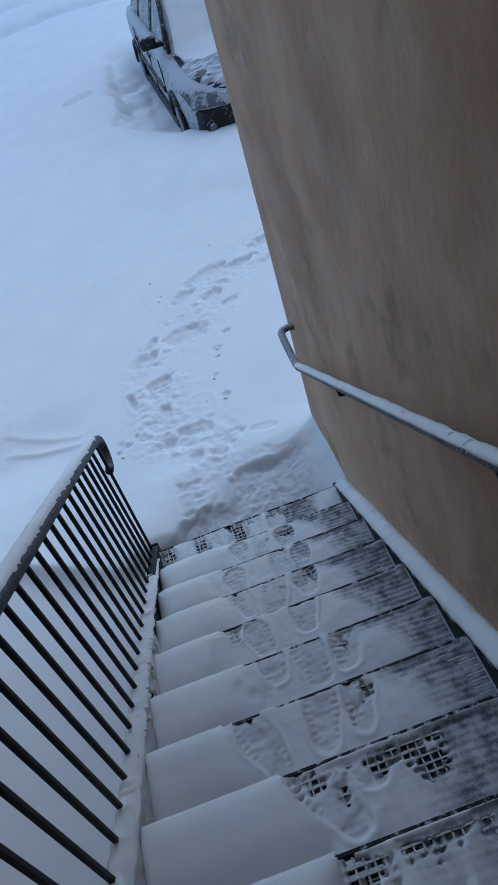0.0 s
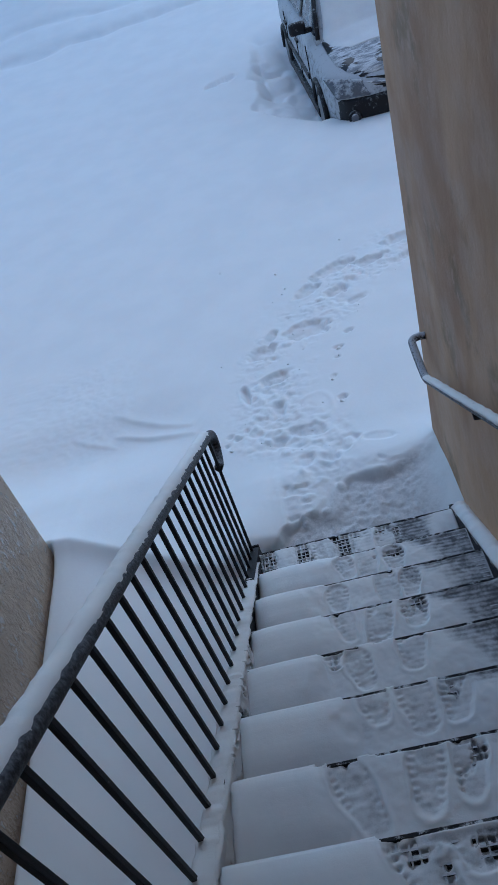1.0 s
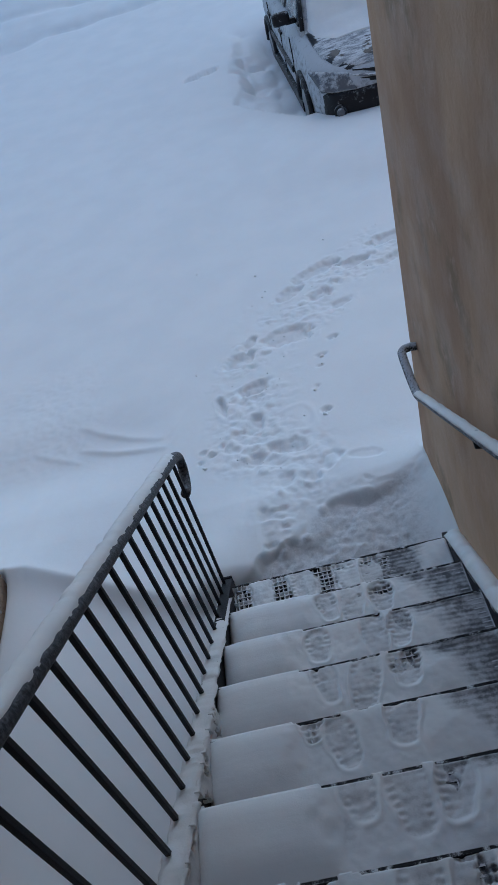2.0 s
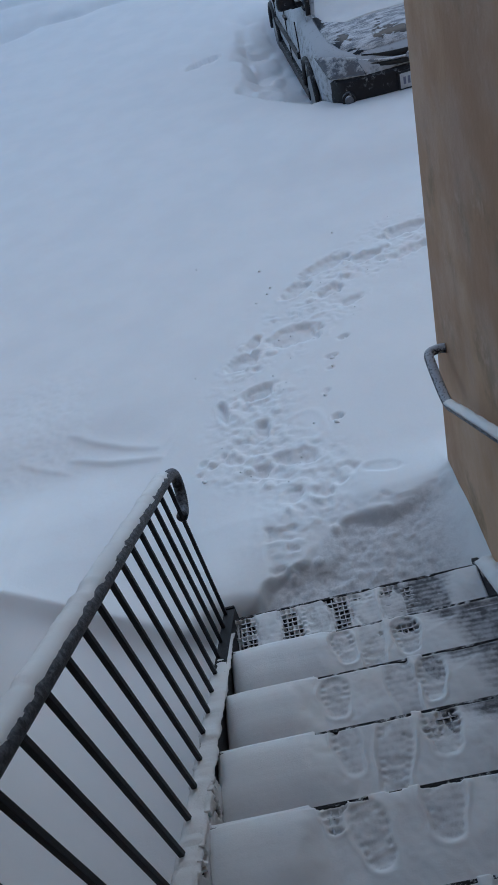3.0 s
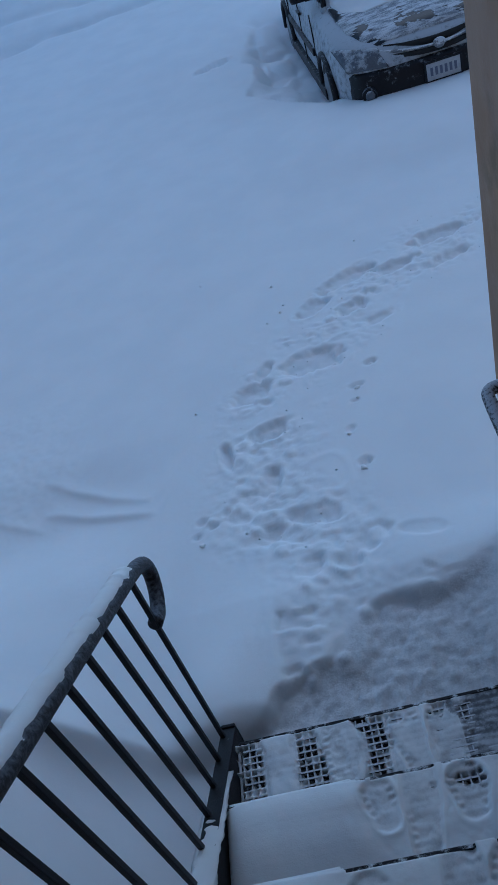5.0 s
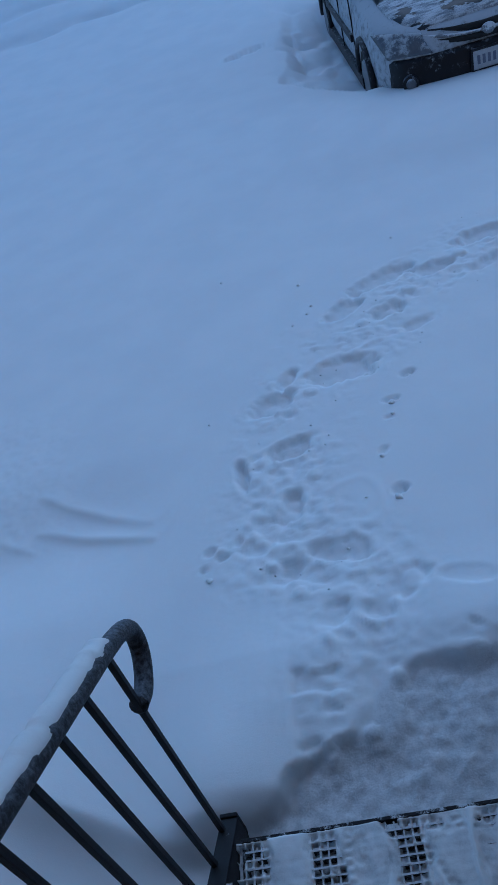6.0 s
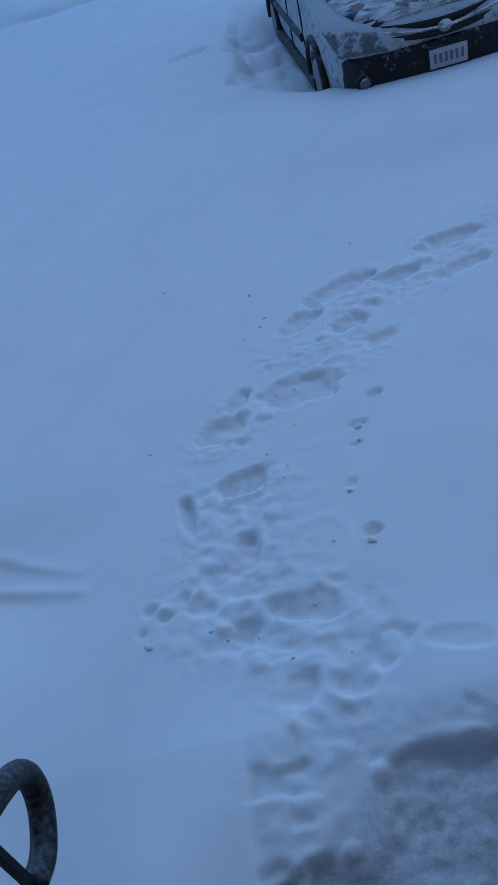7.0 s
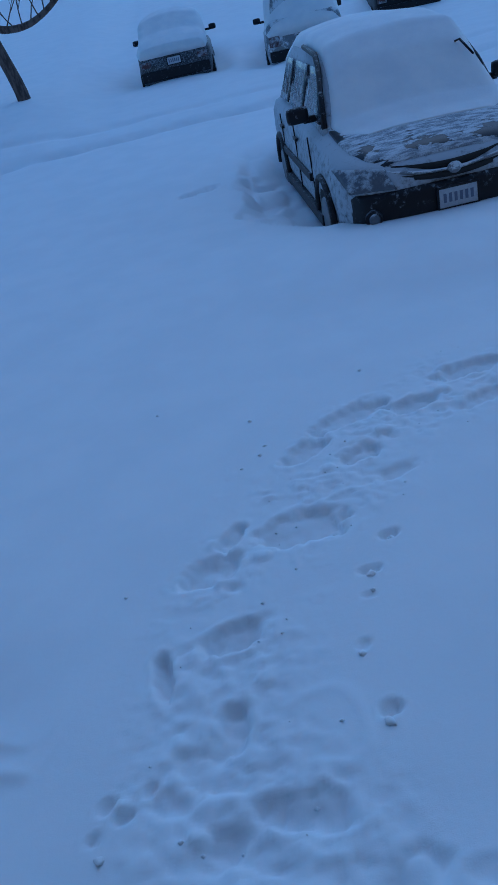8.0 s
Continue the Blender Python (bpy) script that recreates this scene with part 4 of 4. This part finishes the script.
def crossover():
    """The parked car that faces the stairs; its front is at y = 0 and it runs back along +y."""
    car = tagged(new("car"), "dark parked crossover crusted with frost, buried to its bumper in snow", "car")
    spec = [(0.0, 0.50, 0.30, 0.70), (0.06, 0.70, 0.26, 0.77), (0.18, 0.82, 0.24, 0.83), (0.38, 0.875, 0.22, 0.885), (0.70, 0.90, 0.22, 0.94), (1.15, 0.905, 0.22, 1.01), (1.5, 0.905, 0.22, 1.02), (2.6, 0.905, 0.22, 1.03), (3.6, 0.90, 0.24, 1.04), (4.2, 0.86, 0.28, 1.02), (4.4, 0.78, 0.34, 0.95)]
    verts, faces = loft([car_section(*row) for row in spec])
    body = mesh_object("body", verts, faces, PAINT, car)
    # upper body: sills of the windows up to the roof
    house = [(1.10, 0.80, 0.98, 0.73, 1.02), (1.42, 0.79, 1.0, 0.655, 1.36), (1.75, 0.78, 1.0, 0.60, 1.55), (2.4, 0.78, 1.0, 0.585, 1.62), (3.5, 0.77, 1.0, 0.58, 1.60), (4.05, 0.75, 1.0, 0.60, 1.46), (4.3, 0.72, 1.0, 0.62, 1.05)]
    rings = [ring([(0, y, zt + 0.02), (wt * 0.8, y, zt), (wt, y, zt - 0.04 * min(1, (zt - zb) / 0.3)), (wb, y, zb), (wb * 0.9, y, zb - 0.1), (0, y, zb - 0.1)]) for y, wb, zb, wt, zt in house]
    verts, faces = loft(rings)
    mesh_object("upper_body", verts, faces, PAINT, car)
    for side in (-1, 1):
        for y0, y1, y2, y3 in ((1.24, 2.12, 2.10, 1.64), (2.20, 3.05, 3.02, 2.20), (3.14, 3.75, 3.55, 3.12)):
            lo, hi = 1.05, 1.46
            wx = lambda z, y: 0.795 - (z - 1.0) * 0.335  # noqa: E731
            c = [(side * (wx(lo, y0) + 0.012), y0, lo), (side * (wx(lo, y1) + 0.012), y1, lo), (side * (wx(hi, y2) + 0.014), y2, hi), (side * (wx(hi, y3) + 0.014), y3, hi)]
            panel("window", c if side > 0 else c[::-1], 0.02, GLASS, car, "side window streaked with frost")
        # A-pillar trim, door gaps, side moulding, sill
        tube("pillar_trim", [(side * 0.765, 1.12, 1.03), (side * 0.715, 1.36, 1.28), (side * 0.66, 1.62, 1.46), (side * 0.625, 1.9, 1.555), (side * 0.61, 2.6, 1.59)], 0.026, PLASTIC, car, "", 8)
        for y in (1.28, 2.14, 3.08):
            box_part("door_gap", (side * 0.905 - 0.006, y, 0.34), (side * 0.905 + 0.006, y + 0.014, 0.96), PLASTIC, body)
        box_part("side_moulding", (side * 0.915 - 0.015, 1.34, 0.56), (side * 0.915 + 0.015, 3.05, 0.63), PLASTIC, car, "", 0.006)
        box_part("sill", (side * 0.90 - 0.03, 0.95, 0.22), (side * 0.90 + 0.03, 3.25, 0.33), PLASTIC, car, "", 0.012)
        for y in (1.95, 2.9):
            box_part("door_handle", (side * 0.92 - 0.012, y, 0.83), (side * 0.92 + 0.018, y + 0.17, 0.86), PLASTIC, car, "", 0.006)
        # mirror
        bm = bmesh.new()
        add_box(bm, (side * 0.95 - 0.10, 1.32, 1.075), (side * 0.95 + 0.10, 1.43, 1.215), 0.04)
        mirror = part("mirror", bm, PLASTIC, car, "black door mirror", True)
        box_part("mirror_arm", (min(side * 0.78, side * 0.90), 1.38, 1.06), (max(side * 0.78, side * 0.90), 1.44, 1.12), PLASTIC, mirror, "", 0.01)
        # headlight, fog lamp
        c = [(side * 0.48, -0.03, 0.665), (side * 0.81, 0.10, 0.665), (side * 0.89, 0.34, 0.835), (side * 0.54, 0.06, 0.815)]
        panel("headlight", c if side > 0 else c[::-1], 0.05, LAMP, car, "frosted headlight", 8, 0.02)
        bm = bmesh.new()
        bmesh.ops.create_cone(bm, cap_ends=True, segments=20, radius1=0.075, radius2=0.065, depth=0.06, matrix=Matrix.Translation((side * 0.66, 0.0, 0.465)) @ Matrix.Rotation(math.pi / 2 + 0.0, 4, "X") @ Matrix.Rotation(side * 0.35, 4, "Y"))
        fog = part("fog_lamp", bm, PLASTIC, car, "round fog lamp in the bumper")
        bm = bmesh.new()
        bmesh.ops.create_uvsphere(bm, u_segments=16, v_segments=8, radius=0.048, matrix=Matrix.Translation((side * 0.66, -0.03, 0.465)) @ Matrix.Diagonal((1, 0.5, 1, 1)))
        part("lens", bm, LAMP, fog, "", True)
        for y in (0.82, 3.45):
            wheel(car, side * 0.80, y, side)
            arch = [(side * 0.905, y + 0.37 * math.cos(a), 0.32 + 0.37 * math.sin(a)) for a in np.linspace(0.0, math.pi, 14)]
            tube("wheel_arch", arch, 0.03, PLASTIC, car, "", 8)
    # bumper, grille, plate
    low, high = 0.20, 0.645
    plan = [(-0.80, 0.17), (-0.70, 0.035), (-0.45, -0.035), (0, -0.06), (0.45, -0.035), (0.70, 0.035), (0.80, 0.17)]
    plan = [(p.x, p.y) for p in arc([(x, y, 0) for x, y in plan], 4)]
    rows = [[(x, y + 0.03, low - 0.02), (x, y, low + 0.03), (x, y - 0.012, (low + high) / 2), (x, y, high - 0.03), (x, y + 0.035, high), (x * 0.9, y + 0.12, high), (x * 0.9, y + 0.12, low)] for x, y in plan]
    verts, faces = loft(rows)
    mesh_object("bumper", verts, faces, PLASTIC, car, "black bumper with frost")
    for z, w, high in ((0.69, 0.50, 0.035), (0.755, 0.46, 0.04)):
        plan = [(w * f, -0.035 + 0.10 * f * f + (z - 0.68) * 0.6, z + 0.05 * f * f, high * (1 - abs(f) ** 3)) for f in np.linspace(-1, 1, 17)]
        rings = [[(x, y - 0.01, c - h / 2 - 0.004), (x, y - 0.012, c + h / 2 + 0.004), (x, y + 0.08, c + h / 2 + 0.004), (x, y + 0.08, c - h / 2 - 0.004)] for x, y, c, h in plan]
        verts, faces = loft(rings)
        mesh_object("grille_slot", verts, faces, RUBBER, car, "dark curved grille slot")
    tube("grille_bar", [(0.50 * f, -0.045 + 0.10 * f * f + 0.025, 0.723 + 0.05 * f * f) for f in np.linspace(-1, 1, 13)], 0.014, SILVER, car, "frosted grille bar", 8)
    bm = bmesh.new()
    bmesh.ops.create_uvsphere(bm, u_segments=18, v_segments=10, radius=0.06, matrix=Matrix.Translation((0, -0.03, 0.725)) @ Matrix.Diagonal((1, 0.3, 0.8, 1)))
    part("badge", bm, SILVER, car, "round badge under frost", True)
    bars_plate(car, 0.0, -0.075, 0.52, 0.305, -1)
    # hood panel, proud of the body, with bare patches
    hood = [[(x, y, z + 0.035 * (1 - (x / w) ** 2) + 0.022) for x in np.linspace(-w, w, 13)] for y, w, z in ((0.12, 0.50, 0.79), (0.26, 0.62, 0.845), (0.45, 0.70, 0.885), (0.75, 0.73, 0.935), (1.12, 0.74, 1.005))]
    verts = [p for row in hood for p in row] + [(x, y, z - 0.03) for row in hood for x, y, z in row]
    faces = []
    for r in range(4):
        for j in range(12):
            a = r * 13 + j
            faces += [(a, a + 1, a + 14, a + 13), (a + 65, a + 78, a + 79, a + 66)]
        faces += [(r * 13, r * 13 + 13, r * 13 + 78, r * 13 + 65), (r * 13 + 12, r * 13 + 77, r * 13 + 90, r * 13 + 25)]
    for j in range(12):
        faces += [(j, j + 65, j + 66, j + 1), (52 + j, 53 + j, 118 + j, 117 + j)]
    mesh_object("hood", verts, faces, HOODPAINT, car, "bonnet with bare dark patches in the frost")
    tube("wiper", [(0.55, 1.44, 1.44), (0.58, 1.40, 1.455), (0.645, 1.25, 1.33)], 0.010, PLASTIC, car, "wiper arm sticking out of the snow", 6)
    cap = snow_cap("car_snow", "thick snow blanket over roof and windscreen of the car", [(0.70, 0.55, 0.99, 0.96, 0.92), (0.85, 0.70, 1.04, 0.98, 0.94), (1.05, 0.735, 1.13, 1.06, 0.96), (1.25, 0.71, 1.29, 1.22, 1.0), (1.48, 0.66, 1.49, 1.42, 1.2), (1.78, 0.61, 1.68, 1.61, 1.47), (2.4, 0.60, 1.75, 1.67, 1.54), (3.5, 0.58, 1.73, 1.65, 1.54), (4.05, 0.62, 1.55, 1.48, 1.38), (4.3, 0.6, 1.30, 1.2, 1.0)], 5, lean=0.045)
    return car, cap


def put_car(things, m):
    for ob in things:
        ob.matrix_basis = m


CAR_Z = -0.50
put_car(crossover(), pose(2.27, 6.03, CAR_Z, 0, 0, 1.5))


def saloon(label, paint, tall=0.0):
    """A car seen from behind; its tail is at y = 0 and it runs away along +y."""
    car = tagged(new("car"), label, "car")
    spec = [(0.0, 0.74, 0.34, 0.90 + tall * 0.25), (0.08, 0.82, 0.28, 0.98 + tall * 0.2), (0.6, 0.87, 0.24, 1.0), (1.2, 0.885, 0.22, 1.0), (3.0, 0.89, 0.22, 0.98), (3.9, 0.87, 0.22, 0.90), (4.35, 0.80, 0.24, 0.80), (4.55, 0.66, 0.3, 0.66)]
    verts, faces = loft([car_section(*row) for row in spec])
    mesh_object("body", verts, faces, paint, car)
    h = tall
    house = [(0.55 - 0.4 * h, 0.74, 0.95, 0.66, 1.0), (1.15 - 0.9 * h, 0.75, 0.95, 0.60, 1.38 + 0.25 * h), (1.6 - 0.8 * h, 0.76, 0.95, 0.60, 1.44 + 0.32 * h), (2.4, 0.76, 0.95, 0.60, 1.45 + 0.32 * h), (2.8, 0.76, 0.95, 0.62, 1.38 + 0.3 * h), (3.4, 0.77, 0.93, 0.70, 0.98)]
    rings = [ring([(0, y, zt + 0.02), (wt * 0.8, y, zt), (wt, y, zt - 0.03), (wb, y, zb), (wb * 0.9, y, zb - 0.1), (0, y, zb - 0.1)]) for y, wb, zb, wt, zt in house]
    verts, faces = loft(rings)
    mesh_object("upper_body", verts, faces, paint, car)
    for side in (-1, 1):
        for y0, y1, y2, y3 in ((1.15, 1.95, 1.92, 1.40), (2.02, 2.95, 2.62, 2.02)):
            lo, hi = 1.0, 1.32 + 0.25 * h
            wx = lambda z: 0.765 - (z - 0.95) * (0.33 - 0.1 * h)  # noqa: E731
            c = [(side * (wx(lo) + 0.012), y0, lo), (side * (wx(lo) + 0.012), y1, lo), (side * (wx(hi) + 0.014), y2, hi), (side * (wx(hi) + 0.014), y3, hi)]
            panel("window", c if side > 0 else c[::-1], 0.02, GLASS, car)
        bm = bmesh.new()
        add_box(bm, (side * 0.99 - 0.09, 2.5, 1.06), (side * 0.99 + 0.09, 2.61, 1.19), 0.04)
        rear_view = part("mirror", bm, PLASTIC, car, "dark door mirror", True)
        box_part("mirror_arm", (min(side * 0.74, side * 0.96), 2.53, 1.06), (max(side * 0.74, side * 0.96), 2.58, 1.11), PLASTIC, rear_view, "", 0.01)
        box_part("tail_lamp", (side * 0.66 - 0.12, -0.012, 0.66), (side * 0.66 + 0.12, 0.05, 0.79 + 0.08 * h), REDLAMP, car, "tail lamp", 0.012)
        for y in (0.85, 3.6):
            wheel(car, side * 0.79, y, side)
    box_part("bumper", (-0.80, -0.05, 0.36), (0.80, 0.06, 0.58), PLASTIC, car, "dark rear bumper", 0.03)
    bars_plate(car, 0.0, -0.022, 0.72, 0.305, -1)
    cap = snow_cap("car_snow", "deep smooth snow covering the parked car", [(-0.01, 0.78, 1.08 + 0.1 * h, 1.02, 0.84), (0.25 - 0.1 * h, 0.84, 1.20 + 0.2 * h, 1.12, 0.92), (0.7 - 0.4 * h, 0.82, 1.34 + 0.30 * h, 1.24, 0.95), (1.2 - 0.7 * h, 0.82, 1.66 + 0.2 * h, 1.52 + 0.2 * h, 0.98), (1.7 - 0.6 * h, 0.80, 1.76 + 0.32 * h, 1.52 + 0.3 * h, 1.05), (2.4, 0.80, 1.76 + 0.22 * h, 1.52 + 0.3 * h, 1.05), (2.9, 0.78, 1.46 + 0.2 * h, 1.38, 1.05), (3.4, 0.78, 1.10, 1.05, 0.95), (4.2, 0.76, 1.02, 0.95, 0.85)], 7)
    return car, cap


put_car(saloon("dark saloon car under smooth snow, only its tail showing", DARKCAR), pose(0.04, 19.7, -0.10, 0, 0, -2))
put_car(saloon("grey sport utility car under thick snow", SILVER, 1.0), pose(2.93, 18.6, -0.20, 0, 0, -5))
put_car(saloon("snowed-in car at the back of the lot", PLASTIC, 0.0), pose(6.2, 22.5, -0.05, 0, 0, -8))


# ---- tree at the far side ----
def bare_tree(x, y):
    rng = random.Random(4)
    z = ground_z(x, y)
    tree = tagged(new("tree"), "bare winter tree with snow along its limbs", "tree")
    tree.location = (x, y, z)
    tube("trunk", arc([(0.05, 0, -0.3), (0.0, 0, 0.3), (-0.22, 0, 1.3), (-0.42, 0, 2.3), (-0.5, 0.1, 3.6), (-0.3, 0.2, 5.2)], 5), 0.1, BARK, tree, "", 12, [0.16 - 0.003 * k for k in range(26)])
    verts, faces = [], []

    def limb(p, way, length, r, depth):
        pts = [p]
        for k in range(4):
            way = (way + Vector((rng.uniform(-0.25, 0.25), rng.uniform(-0.25, 0.25), rng.uniform(-0.1, 0.18)))).normalized()
            pts.append(pts[-1] + way * length / 4)
        base = len(verts)
        side = way.cross(Vector((0.3, 0.2, 1))).normalized()
        over = side.cross(way)
        for k, q in enumerate(pts):
            rr = r * (1 - 0.2 * k)
            for j in range(5):
                a = 2 * math.pi * j / 5
                verts.append(q + rr * (math.cos(a) * side + math.sin(a) * over))
        for k in range(4):
            for j in range(5):
                a, b = base + k * 5 + j, base + k * 5 + (j + 1) % 5
                faces.append((a, b, b + 5, a + 5))
        if depth:
            for _ in range(4):
                q = pts[rng.randint(1, 4)]
                limb(q, (way + Vector((rng.uniform(-0.9, 0.9), rng.uniform(-0.9, 0.9), rng.uniform(-0.3, 0.7)))).normalized(), length * 0.6, r * 0.5, depth - 1)

    for k in range(9):
        limb(Vector((-0.45, 0.05, 2.2 + 0.4 * k)), Vector((math.cos(k * 2.3), math.sin(k * 2.3), 0.45)), 2.2, 0.05, 3)
    tube("limb", arc([(-0.28, 0, 1.55), (0.15, -0.05, 1.38), (0.7, -0.1, 1.40), (1.3, -0.15, 1.68), (1.75, -0.2, 2.1), (2.1, -0.2, 2.6)], 5), 0.05, BARK, tree, "", 8, [0.085 - 0.002 * k for k in range(26)])
    for k, q in enumerate([(0.15, -0.05, 1.4), (0.5, -0.08, 1.4), (0.9, -0.1, 1.48), (1.2, -0.13, 1.65), (1.5, -0.17, 1.9), (-0.3, 0, 1.6), (-0.36, 0, 1.9), (0.0, 0, 1.45), (0.32, -0.06, 1.38), (0.7, -0.1, 1.42), (1.05, -0.12, 1.55)]):
        limb(Vector(q), Vector((0.5 * math.cos(k * 2.0), 0.3 * math.sin(k * 1.7), 1.0)).normalized(), 1.2, 0.016, 3)
    mesh_object("branches", verts, faces, BARK, tree)
    return tree


bare_tree(-3.42, 19.0)


# ---- clods of snow kicked up along the steps ----
def clod_mesh(seed):
    bm = bmesh.new()
    bmesh.ops.create_icosphere(bm, subdivisions=2, radius=1.0)
    for v in bm.verts:
        v.co *= 0.75 + 0.6 * noise.noise(v.co * 1.4 + Vector((seed * 7.1, 0, 0)))
        v.co.z *= 0.75
    return bm


for k, (x, y, r) in enumerate([(0.37, 3.24, 0.025), (0.80, 2.05, 0.035), (0.61, 1.23, 0.035), (0.69, 1.86, 0.03), (-0.14, 0.99, 0.025), (0.39, 2.87, 0.022), (0.42, 2.95, 0.02), (0.59, 1.5, 0.025), (-0.11, 3.54, 0.02), (0.98, 3.55, 0.02), (0.68, 1.78, 0.018), (0.30, 2.78, 0.016)]):
    clod = part("snow_clod", clod_mesh(k), CRUST, None, "", True)
    r *= 0.6
    clod.scale = (r, r, r)
    clod.rotation_euler = (0, 0, k * 1.3)
    clod.location = (x, y, ground_z(x, y) + r * 0.1)
    tagged(clod, "small clod of crusted snow lying on the snow", "snow clod", "clods of snow")


def crumbs():
    """Loose crumbs of snow scattered along the steps."""
    rng = random.Random(11)
    verts, faces = [], []
    for _ in range(60):
        k = rng.randrange(1, len(TRAIL) - 2)
        f = rng.random()
        x = TRAIL[k][0] * (1 - f) + TRAIL[k + 1][0] * f + rng.gauss(0, 0.22)
        y = TRAIL[k][1] * (1 - f) + TRAIL[k + 1][1] * f + rng.gauss(0, 0.22)
        if x > WALL_R - 0.05 and y < WALL_R_END + 0.05 or y < 0.3:
            continue
        r = rng.uniform(0.003, 0.008)
        z = ground_z(x, y) + r * 0.4
        base = len(verts)
        for a, b, c in ((1, 0, 0), (-1, 0, 0), (0, 1, 0), (0, -1, 0), (0, 0, 0.9), (0, 0, -0.9)):
            verts.append((x + r * a * rng.uniform(0.7, 1.4), y + r * b * rng.uniform(0.7, 1.4), z + r * c))
        for f_ in ((0, 2, 4), (2, 1, 4), (1, 3, 4), (3, 0, 4), (2, 0, 5), (1, 2, 5), (3, 1, 5), (0, 3, 5)):
            faces.append(tuple(base + q for q in f_))
    return tagged(mesh_object("snow_crumbs", verts, faces, CRUST), "loose crumbs of snow scattered beside boot prints", "snow crumbs", kind="stuff")


crumbs()
